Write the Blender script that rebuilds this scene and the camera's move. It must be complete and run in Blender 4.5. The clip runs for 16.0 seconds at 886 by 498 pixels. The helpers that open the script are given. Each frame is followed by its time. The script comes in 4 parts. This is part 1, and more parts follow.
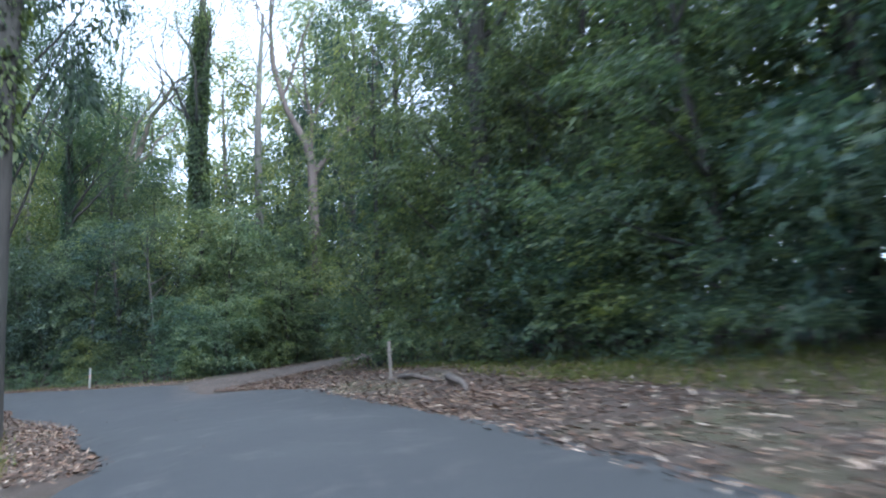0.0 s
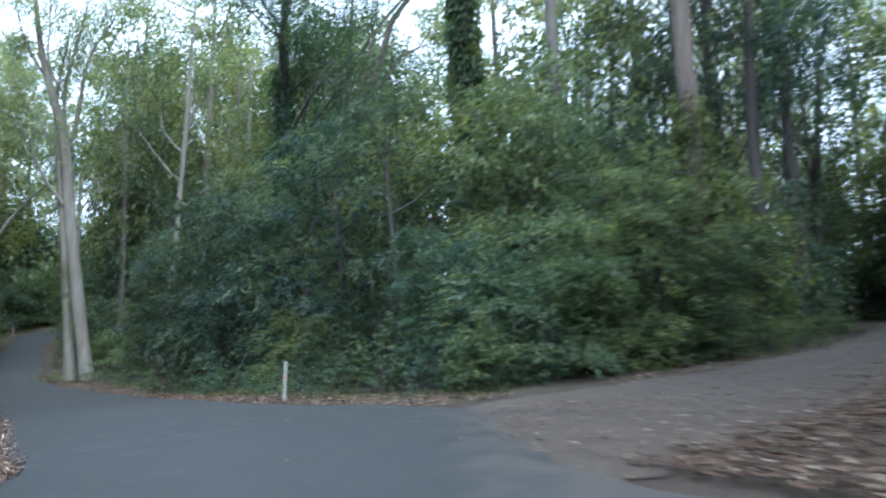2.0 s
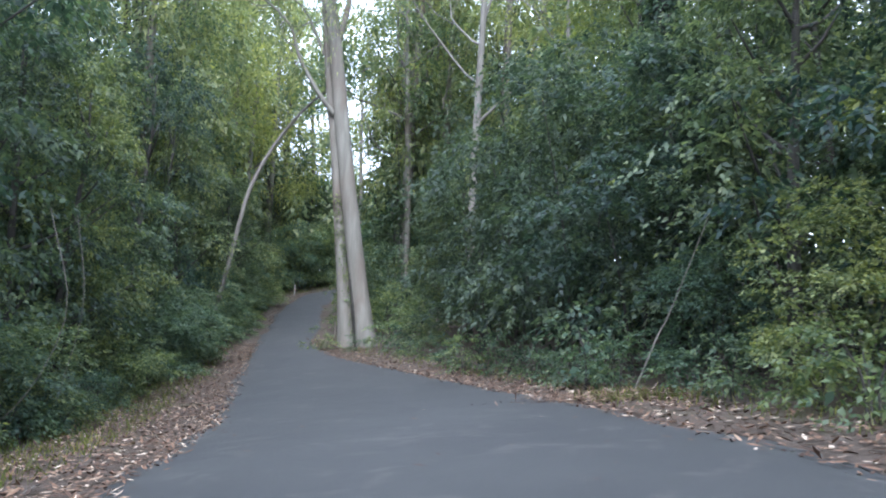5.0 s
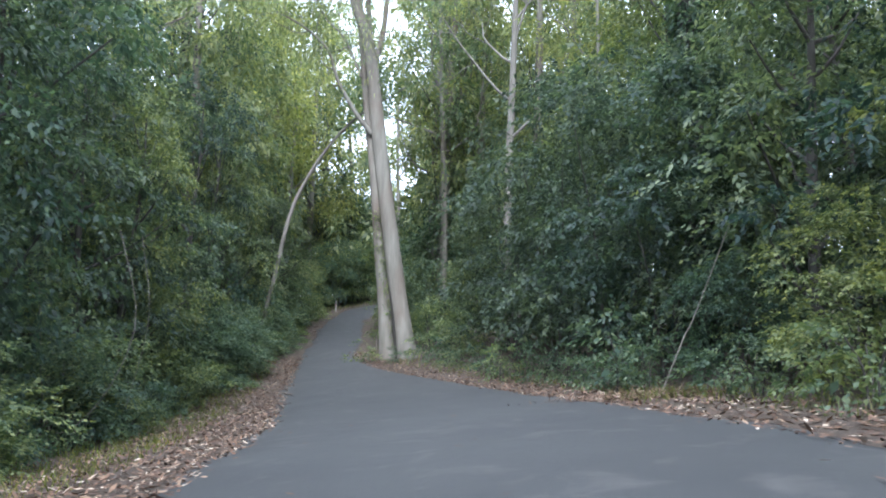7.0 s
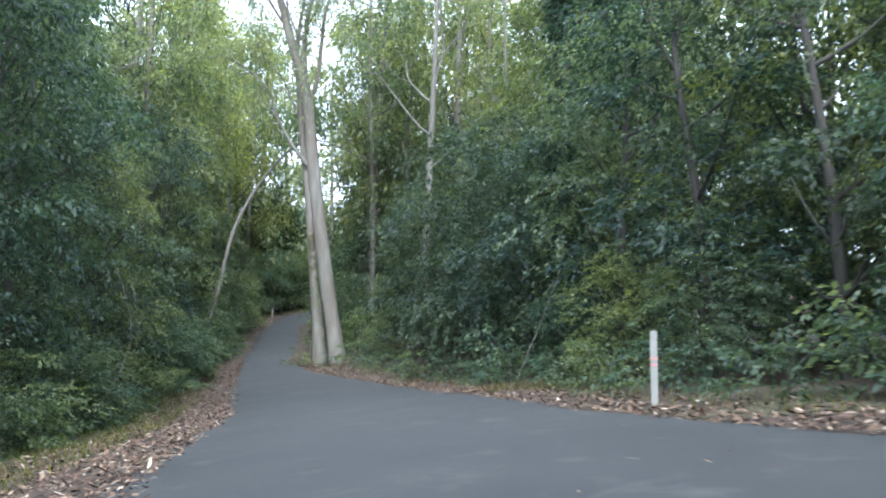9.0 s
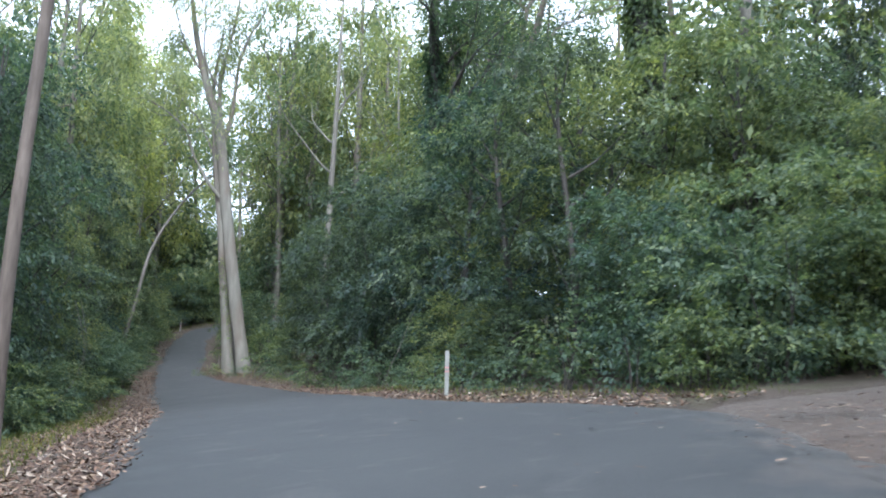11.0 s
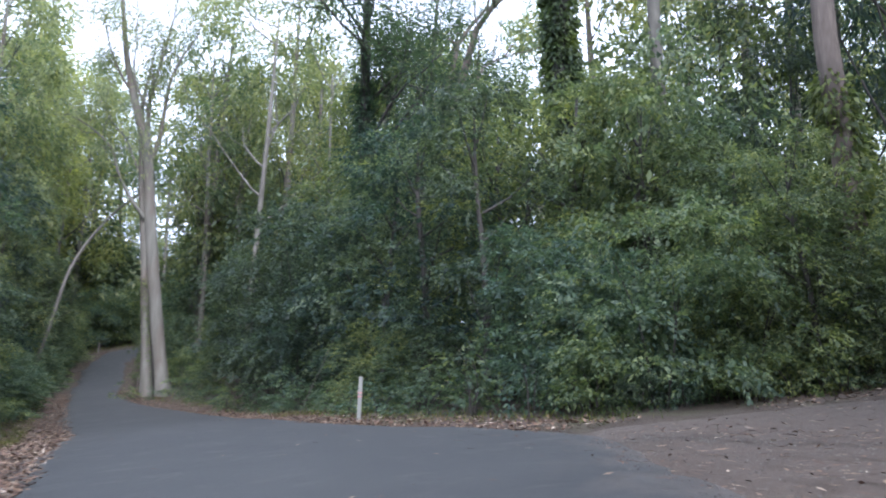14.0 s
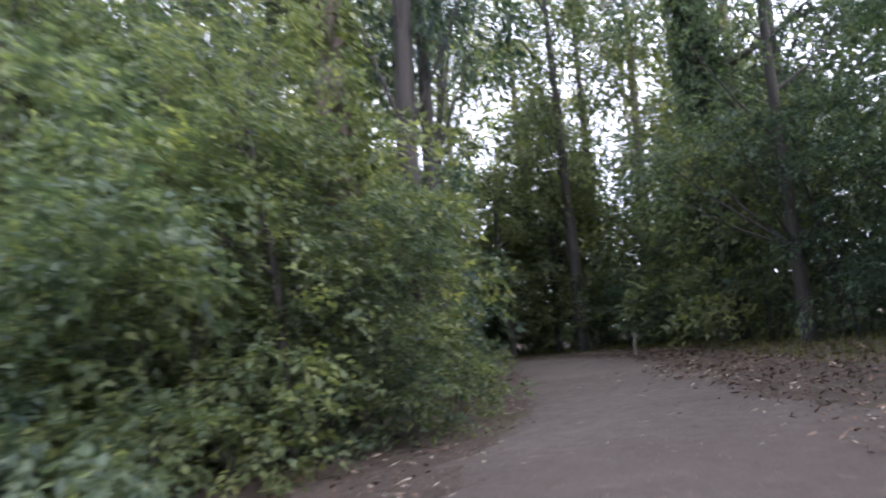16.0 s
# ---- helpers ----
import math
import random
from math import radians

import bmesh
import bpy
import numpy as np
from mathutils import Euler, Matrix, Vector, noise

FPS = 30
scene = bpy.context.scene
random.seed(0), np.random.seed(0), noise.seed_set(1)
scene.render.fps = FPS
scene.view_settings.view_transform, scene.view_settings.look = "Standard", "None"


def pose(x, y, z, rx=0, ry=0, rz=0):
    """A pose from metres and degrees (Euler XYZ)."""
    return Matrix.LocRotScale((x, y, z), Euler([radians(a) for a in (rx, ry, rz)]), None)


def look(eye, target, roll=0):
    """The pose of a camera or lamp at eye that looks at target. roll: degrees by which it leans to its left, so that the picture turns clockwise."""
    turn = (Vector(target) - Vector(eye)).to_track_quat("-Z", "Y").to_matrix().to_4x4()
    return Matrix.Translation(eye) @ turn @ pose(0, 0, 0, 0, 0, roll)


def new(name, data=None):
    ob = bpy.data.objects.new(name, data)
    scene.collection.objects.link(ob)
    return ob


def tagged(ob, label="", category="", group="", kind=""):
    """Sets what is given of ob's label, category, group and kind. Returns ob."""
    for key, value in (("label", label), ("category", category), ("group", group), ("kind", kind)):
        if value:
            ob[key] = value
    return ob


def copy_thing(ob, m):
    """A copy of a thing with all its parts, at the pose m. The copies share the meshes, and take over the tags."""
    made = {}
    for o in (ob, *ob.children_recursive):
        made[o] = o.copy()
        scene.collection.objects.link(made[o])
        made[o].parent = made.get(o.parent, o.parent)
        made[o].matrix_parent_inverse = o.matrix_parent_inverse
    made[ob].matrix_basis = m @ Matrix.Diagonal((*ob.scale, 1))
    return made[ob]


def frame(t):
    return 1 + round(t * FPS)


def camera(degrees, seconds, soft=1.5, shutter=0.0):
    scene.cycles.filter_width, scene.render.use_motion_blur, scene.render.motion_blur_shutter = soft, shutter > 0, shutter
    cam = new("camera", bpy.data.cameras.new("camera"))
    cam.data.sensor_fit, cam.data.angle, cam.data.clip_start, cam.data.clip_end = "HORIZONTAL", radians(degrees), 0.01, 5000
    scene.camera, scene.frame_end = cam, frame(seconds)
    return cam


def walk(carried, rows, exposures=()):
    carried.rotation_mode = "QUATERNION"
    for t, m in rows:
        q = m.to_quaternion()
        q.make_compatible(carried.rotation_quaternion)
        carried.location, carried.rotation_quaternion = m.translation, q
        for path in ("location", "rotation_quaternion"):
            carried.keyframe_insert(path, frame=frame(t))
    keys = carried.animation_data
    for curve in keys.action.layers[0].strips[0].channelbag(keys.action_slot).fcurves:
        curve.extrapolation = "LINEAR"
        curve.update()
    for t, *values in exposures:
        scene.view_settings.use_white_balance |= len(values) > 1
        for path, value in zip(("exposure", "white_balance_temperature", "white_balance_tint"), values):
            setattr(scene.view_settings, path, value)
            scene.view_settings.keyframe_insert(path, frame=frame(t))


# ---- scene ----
cam = camera(61.0, 16.0, 1.9, 0.4)
PATH = [
    (0, (1.762, 2.25, 1.639), (1.611, 4.221, 1.942), -2.3),
    (0.5, (-0.031, 7.524, 1.666), (-0.303, 9.479, 1.989), -1.2),
    (1, (-2.175, 12.11, 1.728), (-2.572, 14.041, 2.066), -0.1),
    (1.5, (-4.473, 16.731, 1.682), (-5.026, 18.624, 2.019), -0.6),
    (2, (-7.254, 21.145, 1.742), (-7.999, 22.972, 2.075), -0.4),
    (2.5, (-10.111, 24.641, 1.796), (-11.035, 26.388, 2.106), -0.3),
    (3, (-12.804, 27.411, 1.837), (-13.886, 29.068, 2.125), -0.7),
    (3.5, (-15.128, 29.511, 1.803), (-16.31, 31.099, 2.087), 0.3),
    (4, (-16.741, 30.782, 1.766), (-17.994, 32.316, 2.046), 1.3),
    (4.5, (-17.842, 31.52, 1.774), (-19.14, 33.017, 2.042), 1.6),
    (5, (-18.396, 31.907, 1.78), (-19.733, 33.371, 2.04), 2.0),
    (5.2, (-18.457, 31.932, 1.789), (-19.811, 33.381, 2.047), 1.9),
    (7.3, (-17.44, 31.004, 1.597), (-18.848, 32.393, 1.895), 1.2),
    (7.5, (-17.145, 30.745, 1.636), (-18.539, 32.149, 1.932), 1.2),
    (8, (-16.124, 30.023, 1.747), (-17.486, 31.46, 2.035), 0.9),
    (8.5, (-14.968, 29.061, 1.694), (-16.294, 30.529, 1.988), 0.8),
    (9, (-13.886, 28.078, 1.655), (-15.167, 29.583, 1.96), 0.7),
    (9.5, (-12.711, 27.005, 1.594), (-13.939, 28.552, 1.909), 0.4),
    (10, (-11.412, 25.74, 1.565), (-12.589, 27.326, 1.882), 0.3),
    (10.2, (-10.924, 25.271, 1.555), (-12.081, 26.871, 1.874), 0.4),
    (12.3, (-8.145, 22.388, 1.556), (-9.141, 24.082, 1.925), 0.9),
    (12.5, (-8.105, 22.291, 1.549), (-9.091, 23.99, 1.923), 1.0),
    (13, (-8.045, 22.398, 1.539), (-9.02, 24.101, 1.926), 1.0),
    (13.5, (-8.048, 22.501, 1.589), (-9.02, 24.206, 1.975), 0.8),
    (14, (-8.628, 23.367, 1.54), (-9.557, 25.091, 1.947), 1.2),
    (14.5, (-9.232, 24.776, 1.738), (-9.918, 26.608, 2.156), 0.3),
    (15, (-9.634, 26.735, 1.934), (-9.948, 28.664, 2.36), -1.1),
    (15.2, (-9.671, 27.513, 1.968), (-9.838, 29.457, 2.405), -2.5),
    (15.5, (-9.566, 28.776, 2.239), (-9.51, 30.731, 2.658), -2.8),
    (15.7, (-9.184, 29.627, 2.242), (-9.015, 31.573, 2.67), -3.7),
    (16, (-8.872, 31.189, 2.442), (-8.51, 33.113, 2.851), -4.0),
]
walk(cam, [(t, look(eye, target, roll)) for t, eye, target, roll in PATH],
     [(0, 1.2, 5050, 10), (1.5, 1.2, 5100, 9), (2.2, 1.14, 5000, 4), (3.2, 1.16, 4750, 4), (4.5, 1.64, 5150, 14), (7.3, 1.7, 5400, 12), (10, 1.68, 5350, 8),
      (12.4, 1.22, 5450, 15), (14.2, 1.22, 5400, 18), (15.2, 1.42, 5400, 26), (16, 1.68, 5750, 25)])

# ---- light: bright overcast sky over a forest clearing ----
SUN_EL, SUN_AZ = 43.0, 138.0
world = bpy.data.worlds.new("overcast_sky")
scene.world = world
world.use_nodes = True
wn, wl = world.node_tree.nodes, world.node_tree.links
wn.clear()
sky = wn.new("ShaderNodeTexSky")
sky.sky_type, sky.sun_disc = "NISHITA", False
sky.sun_elevation, sky.sun_rotation = radians(SUN_EL), radians(SUN_AZ)
sky.air_density, sky.dust_density, sky.ozone_density = 1.0, 6.0, 1.0
grey = wn.new("ShaderNodeMix")
grey.data_type = "RGBA"
grey.inputs[0].default_value = 0.8
grey.inputs[7].default_value = (9.6, 10.0, 10.5, 1)
wb = wn.new("ShaderNodeBackground")
wb.inputs[1].default_value = 0.15
wo = wn.new("ShaderNodeOutputWorld")
wl.new(sky.outputs[0], grey.inputs[6])
wl.new(grey.outputs[2], wb.inputs[0])
wl.new(wb.outputs[0], wo.inputs[0])
sun = new("sun", bpy.data.lights.new("sun", "SUN"))
sun.data.energy, sun.data.angle, sun.data.color = 2.0, radians(35), (1.0, 0.97, 0.92)
sun.matrix_world = look((30 * math.sin(radians(SUN_AZ)), 30 * math.cos(radians(SUN_AZ)), 30 * math.tan(radians(SUN_EL))), (0, 0, 0))


# ---- materials ----
def material(name, rough=0.9):
    m = bpy.data.materials.new(name)
    m.use_nodes = True
    n, l = m.node_tree.nodes, m.node_tree.links
    b = n["Principled BSDF"]
    b.inputs["Roughness"].default_value = rough
    return m, n, l, b


def ramp(n, l, source, stops):
    r = n.new("ShaderNodeValToRGB")
    e = r.color_ramp.elements
    while len(e) < len(stops):
        e.new(0.5)
    for k, (p, c) in zip(e, stops):
        k.position, k.color = p, (*c, 1)
    l.new(source, r.inputs[0])
    return r.outputs[0]


def noise_tex(n, l, scale, detail=4.0, rough=0.6, coords="Object", stretch=None, distort=0.0):
    tc = n.new("ShaderNodeTexCoord")
    t = n.new("ShaderNodeTexNoise")
    t.inputs["Scale"].default_value, t.inputs["Detail"].default_value = scale, detail
    t.inputs["Roughness"].default_value, t.inputs["Distortion"].default_value = rough, distort
    if stretch:
        mp = n.new("ShaderNodeMapping")
        mp.inputs["Scale"].default_value = stretch
        l.new(tc.outputs[coords], mp.inputs[0])
        l.new(mp.outputs[0], t.inputs[0])
    else:
        l.new(tc.outputs[coords], t.inputs[0])
    return t.outputs["Fac"]


def mix(n, l, fac, a, b, how="MIX"):
    x = n.new("ShaderNodeMix")
    x.data_type, x.blend_type = "RGBA", how
    for sock, v in ((x.inputs[0], fac), (x.inputs[6], a), (x.inputs[7], b)):
        if isinstance(v, (int, float)):
            sock.default_value = v
        elif isinstance(v, tuple):
            sock.default_value = (*v, 1)
        else:
            l.new(v, sock)
    return x.outputs[2]


def bump(n, l, b, height, strength, dist):
    k = n.new("ShaderNodeBump")
    k.inputs["Strength"].default_value, k.inputs["Distance"].default_value = strength, dist
    l.new(height, k.inputs["Height"])
    l.new(k.outputs[0], b.inputs["Normal"])


def leaf_material(name, dark, mid, light, through_light=0.5, rough=0.5):
    """Leaves: colour by leaf and by plant, some light coming through."""
    m, n, l, b = material(name, rough)
    geo, info = n.new("ShaderNodeNewGeometry"), n.new("ShaderNodeObjectInfo")
    c = ramp(n, l, geo.outputs["Random Per Island"], [(0, dark), (0.55, mid), (1, light)])
    patch = noise_tex(n, l, 0.75, 3.0)
    tone = ramp(n, l, patch, [(0.28, (0.62, 0.74, 0.82)), (0.55, (1, 1, 1)), (0.74, (1.55, 1.45, 0.95))])
    c = mix(n, l, 1.0, c, tone, "MULTIPLY")
    plant = ramp(n, l, info.outputs["Random"], [(0, (0.55, 0.7, 0.88)), (0.5, (1, 1, 1)), (1, (1.38, 1.27, 0.9))])
    c = mix(n, l, 1.0, c, plant, "MULTIPLY")
    l.new(c, b.inputs["Base Color"])
    b.inputs["Specular IOR Level"].default_value = 0.4
    t = n.new("ShaderNodeBsdfTranslucent")
    tint = mix(n, l, 1.0, c, (1.35, 1.34, 0.74), "MULTIPLY")
    l.new(tint, t.inputs[0])
    s = n.new("ShaderNodeMixShader")
    s.inputs[0].default_value = through_light
    l.new(b.outputs[0], s.inputs[1])
    l.new(t.outputs[0], s.inputs[2])
    l.new(s.outputs[0], n["Material Output"].inputs[0])
    return m


LEAF_DARK = leaf_material("dark_glossy_leaf", (0.036, 0.053, 0.040), (0.063, 0.089, 0.061), (0.124, 0.158, 0.098))
LEAF_MID = leaf_material("green_leaf", (0.062, 0.087, 0.057), (0.114, 0.147, 0.090), (0.208, 0.245, 0.130))
LEAF_LIGHT = leaf_material("pale_green_leaf", (0.060, 0.092, 0.064), (0.108, 0.150, 0.094), (0.205, 0.250, 0.148))
LEAF_GUM = leaf_material("gum_leaf", (0.095, 0.122, 0.068), (0.182, 0.216, 0.112), (0.30, 0.318, 0.170), 0.55)
LEAF_VINE = leaf_material("vine_leaf", (0.046, 0.066, 0.038), (0.080, 0.110, 0.054), (0.145, 0.18, 0.08))
GRASS = leaf_material("grass_blade", (0.05, 0.07, 0.02), (0.10, 0.13, 0.035), (0.20, 0.19, 0.07))


def bark_material(name, a, b_, stain, scale=6.0, strength=0.3, streak=0.12):
    m, n, l, b = material(name, 0.85)
    c = ramp(n, l, noise_tex(n, l, scale, 5.0, 0.65, stretch=(1, 1, streak)), [(0.3, a), (0.7, b_)])
    blot = ramp(n, l, noise_tex(n, l, 0.8, 4.0, 0.6, stretch=(1, 1, 0.4)), [(0.45, (0, 0, 0)), (0.68, (1, 1, 1))])
    c = mix(n, l, blot, c, stain)
    l.new(c, b.inputs["Base Color"])
    bump(n, l, b, noise_tex(n, l, scale * 2.5, 5.0, 0.7, stretch=(1, 1, streak)), strength, 0.03)
    return m


BARK_GUM = bark_material("smooth_gum_bark", (0.105, 0.097, 0.079), (0.195, 0.183, 0.154), (0.12, 0.092, 0.07), 4.0, 0.3, 0.1)
BARK_RED = bark_material("red_brown_bark", (0.085, 0.064, 0.052), (0.18, 0.145, 0.12), (0.07, 0.056, 0.046), 9.0, 0.5)
BARK_DARK = bark_material("dark_bark", (0.030, 0.027, 0.023), (0.064, 0.057, 0.048), (0.028, 0.032, 0.025), 9.0, 0.5)
BARK_GREY = bark_material("grey_bark", (0.12, 0.108, 0.092), (0.22, 0.205, 0.175), (0.09, 0.083, 0.068), 7.0, 0.35)


def asphalt_material():
    m, n, l, b = material("worn_asphalt", 0.72)
    c = ramp(n, l, noise_tex(n, l, 130.0, 3.0, 0.7), [(0.25, (0.0205, 0.0208, 0.0205)), (0.75, (0.0435, 0.0438, 0.043))])
    broad = ramp(n, l, noise_tex(n, l, 0.5, 5.0, 0.6), [(0.3, (0.8, 0.8, 0.82)), (0.7, (1.2, 1.2, 1.18))])
    c = mix(n, l, 1.0, c, broad, "MULTIPLY")
    streak = ramp(n, l, noise_tex(n, l, 1.6, 4.0, 0.6, distort=0.6), [(0.56, (0, 0, 0)), (0.75, (0.5, 0.5, 0.5))])
    c = mix(n, l, streak, c, (0.10, 0.092, 0.085))
    # gravel dust carried onto the seal where the side track joins
    tc, sep = n.new("ShaderNodeTexCoord"), n.new("ShaderNodeSeparateXYZ")
    l.new(tc.outputs["Object"], sep.inputs[0])

    def calc(how, a, k):
        x = n.new("ShaderNodeMath")
        x.operation = how
        for sock, value in zip(x.inputs, (a, k)):
            if isinstance(value, float):
                sock.default_value = value
            else:
                l.new(value, sock)
        return x.outputs[0]

    near = calc("ADD", calc("MULTIPLY", calc("ADD", sep.outputs[0], 10.6), 0.9), calc("MULTIPLY", calc("ADD", sep.outputs[1], -31.0), 0.43))
    near = calc("ADD", near, calc("MULTIPLY", noise_tex(n, l, 0.9, 6.0, 0.7), 3.4))
    near = ramp(n, l, calc("MULTIPLY", near, 0.3), [(0.3, (0, 0, 0)), (0.55, (1, 1, 1))])
    north = ramp(n, l, calc("MULTIPLY", sep.outputs[1], 0.02), [(0.46, (0, 0, 0)), (0.54, (1, 1, 1))])
    dust = mix(n, l, 1.0, near, north, "MULTIPLY")
    c = mix(n, l, dust, c, ramp(n, l, noise_tex(n, l, 45.0, 4.0, 0.75), [(0.25, (0.038, 0.031, 0.026)), (0.75, (0.102, 0.086, 0.074))]))
    l.new(c, b.inputs["Base Color"])
    b.inputs["Specular IOR Level"].default_value = 0.5
    bump(n, l, b, noise_tex(n, l, 170.0, 2.0, 0.6), 0.35, 0.006)
    return m


def gravel_material():
    m, n, l, b = material("grey_brown_gravel", 0.95)
    c = ramp(n, l, noise_tex(n, l, 45.0, 4.0, 0.75), [(0.25, (0.054, 0.044, 0.036)), (0.75, (0.138, 0.117, 0.098))])
    broad = ramp(n, l, noise_tex(n, l, 0.45, 5.0, 0.65), [(0.3, (0.74, 0.71, 0.68)), (0.7, (1.2, 1.17, 1.14))])
    c = mix(n, l, 1.0, c, broad, "MULTIPLY")
    grit = ramp(n, l, noise_tex(n, l, 5.0, 6.0, 0.75), [(0.32, (0.66, 0.63, 0.6)), (0.55, (1, 1, 1)), (0.72, (1.35, 1.33, 1.3))])
    c = mix(n, l, 1.0, c, grit, "MULTIPLY")
    red = ramp(n, l, noise_tex(n, l, 0.28, 6.0, 0.7, distort=0.4), [(0.3, (0.1, 0.1, 0.1)), (0.58, (0.85, 0.85, 0.85))])
    tc, sep, k = n.new("ShaderNodeTexCoord"), n.new("ShaderNodeSeparateXYZ"), n.new("ShaderNodeMath")
    k.operation, k.inputs[1].default_value = "MULTIPLY", 0.02
    l.new(tc.outputs["Object"], sep.inputs[0])
    l.new(sep.outputs[1], k.inputs[0])
    red = mix(n, l, 1.0, red, ramp(n, l, k.outputs[0], [(0.62, (1, 1, 1)), (0.8, (0.22, 0.22, 0.22))]), "MULTIPLY")
    c = mix(n, l, red, c, ramp(n, l, noise_tex(n, l, 30.0, 5.0, 0.75), [(0.25, (0.050, 0.032, 0.023)), (0.75, (0.122, 0.088, 0.064))]))
    l.new(c, b.inputs["Base Color"])
    bump(n, l, b, noise_tex(n, l, 60.0, 4.0, 0.7), 0.6, 0.02)
    return m


def soil_material():
    m, n, l, b = material("leaf_littered_soil", 0.95)
    c = ramp(n, l, noise_tex(n, l, 18.0, 6.0, 0.75), [(0.25, (0.032, 0.023, 0.017)), (0.5, (0.066, 0.047, 0.033)), (0.75, (0.125, 0.093, 0.065))])
    moss = ramp(n, l, noise_tex(n, l, 0.35, 5.0, 0.65), [(0.55, (0, 0, 0)), (0.72, (0.7, 0.7, 0.7))])
    green = ramp(n, l, noise_tex(n, l, 25.0, 4.0, 0.7), [(0.3, (0.035, 0.045, 0.015)), (0.7, (0.13, 0.14, 0.05))])
    c = mix(n, l, moss, c, green)
    l.new(c, b.inputs["Base Color"])
    bump(n, l, b, noise_tex(n, l, 30.0, 5.0, 0.75), 0.8, 0.04)
    return m


def litter_material():
    m, n, l, b = material("dry_fallen_leaf", 0.8)
    geo = n.new("ShaderNodeNewGeometry")
    c = ramp(n, l, geo.outputs["Random Per Island"],
             [(0, (0.032, 0.017, 0.010)), (0.35, (0.085, 0.045, 0.026)), (0.7, (0.17, 0.098, 0.058)), (0.88, (0.27, 0.185, 0.122)), (1, (0.48, 0.40, 0.31))])
    l.new(c, b.inputs["Base Color"])
    return m


def stone_material():
    m, n, l, b = material("loose_stone", 0.9)
    geo = n.new("ShaderNodeNewGeometry")
    c = ramp(n, l, geo.outputs["Random Per Island"], [(0, (0.045, 0.038, 0.032)), (0.7, (0.10, 0.087, 0.074)), (1, (0.19, 0.172, 0.15))])
    l.new(c, b.inputs["Base Color"])
    return m


STONE = stone_material()
ASPHALT, GRAVEL, SOIL, LITTER = asphalt_material(), gravel_material(), soil_material(), litter_material()


def painted(name, colour, rough=0.6, dirt=(0.3, 0.28, 0.22)):
    m, n, l, b = material(name, rough)
    f = ramp(n, l, noise_tex(n, l, 7.0, 5.0, 0.7), [(0.5, (0, 0, 0)), (0.8, (0.6, 0.6, 0.6))])
    l.new(mix(n, l, f, colour, dirt), b.inputs["Base Color"])
    return m


POST_WHITE = painted("weathered_white_paint", (0.27, 0.27, 0.245), 0.85, (0.16, 0.16, 0.138))
POST_RED = painted("red_reflector", (0.46, 0.22, 0.21), 0.6, (0.38, 0.27, 0.25))
POST_WOOD = painted("grey_weathered_timber", (0.19, 0.168, 0.142), 0.9, (0.11, 0.092, 0.075))


# ---- mesh helpers ----
def part(name, data, mat, parent=None, label=""):
    """One mesh object from (vertices, faces) arrays, a mesh or a bmesh, under parent."""
    if isinstance(data, bmesh.types.BMesh):
        me = bpy.data.meshes.new(name)
        data.to_mesh(me)
        data.free()
    elif isinstance(data, bpy.types.Mesh):
        me = data
    else:
        me = raw_mesh(name, *data)
    if mat and not me.materials:
        me.materials.append(mat)
    ob = new(name, me)
    if parent:
        ob.parent = parent
    if label:
        tagged(ob, label)
    return ob


def raw_mesh(name, verts, faces, smooth=False):
    """A mesh from an n x 3 array and a list of equal-length face index arrays."""
    me = bpy.data.meshes.new(name)
    verts = np.asarray(verts, dtype=np.float32)
    groups = [np.asarray(f, dtype=np.int32) for f in (faces if isinstance(faces, list) else [faces]) if len(f)]
    me.vertices.add(len(verts))
    me.vertices.foreach_set("co", verts.ravel())
    loops = np.concatenate([f.ravel() for f in groups])
    sizes = np.concatenate([np.full(len(f), f.shape[1], dtype=np.int32) for f in groups])
    starts = np.concatenate([[0], np.cumsum(sizes)[:-1]]).astype(np.int32)
    me.loops.add(len(loops))
    me.loops.foreach_set("vertex_index", loops)
    me.polygons.add(len(sizes))
    me.polygons.foreach_set("loop_start", starts)
    if smooth:
        me.polygons.foreach_set("use_smooth", np.ones(len(sizes), dtype=bool))
    me.update(calc_edges=True)
    return me


def tube(points, radii, sides=8, knobs=0.0, rng=None):
    """A tapered round limb along points: vertices and quads, ends closed by tapering."""
    p = np.asarray(points, float)
    d = np.gradient(p, axis=0)
    d /= np.linalg.norm(d, axis=1)[:, None] + 1e-9
    ref = np.array([1.0, 0, 0]) if abs(d[0][2]) > 0.6 else np.array([0, 0, 1.0])
    u = np.cross(d, ref)
    u /= np.linalg.norm(u, axis=1)[:, None] + 1e-9
    v = np.cross(d, u)
    a = np.linspace(0, 2 * np.pi, sides, endpoint=False)
    r = np.asarray(radii, float)[:, None] * np.ones(sides)
    if knobs and rng is not None:
        r = r * (1 + knobs * rng.standard_normal(r.shape))
    ring = p[:, None, :] + r[..., None] * (np.cos(a)[None, :, None] * u[:, None, :] + np.sin(a)[None, :, None] * v[:, None, :])
    n = len(p)
    i, j = np.meshgrid(np.arange(n - 1), np.arange(sides), indexing="ij")
    k = (j + 1) % sides
    quads = np.stack([i * sides + j, i * sides + k, (i + 1) * sides + k, (i + 1) * sides + j], -1).reshape(-1, 4)
    return ring.reshape(-1, 3), quads


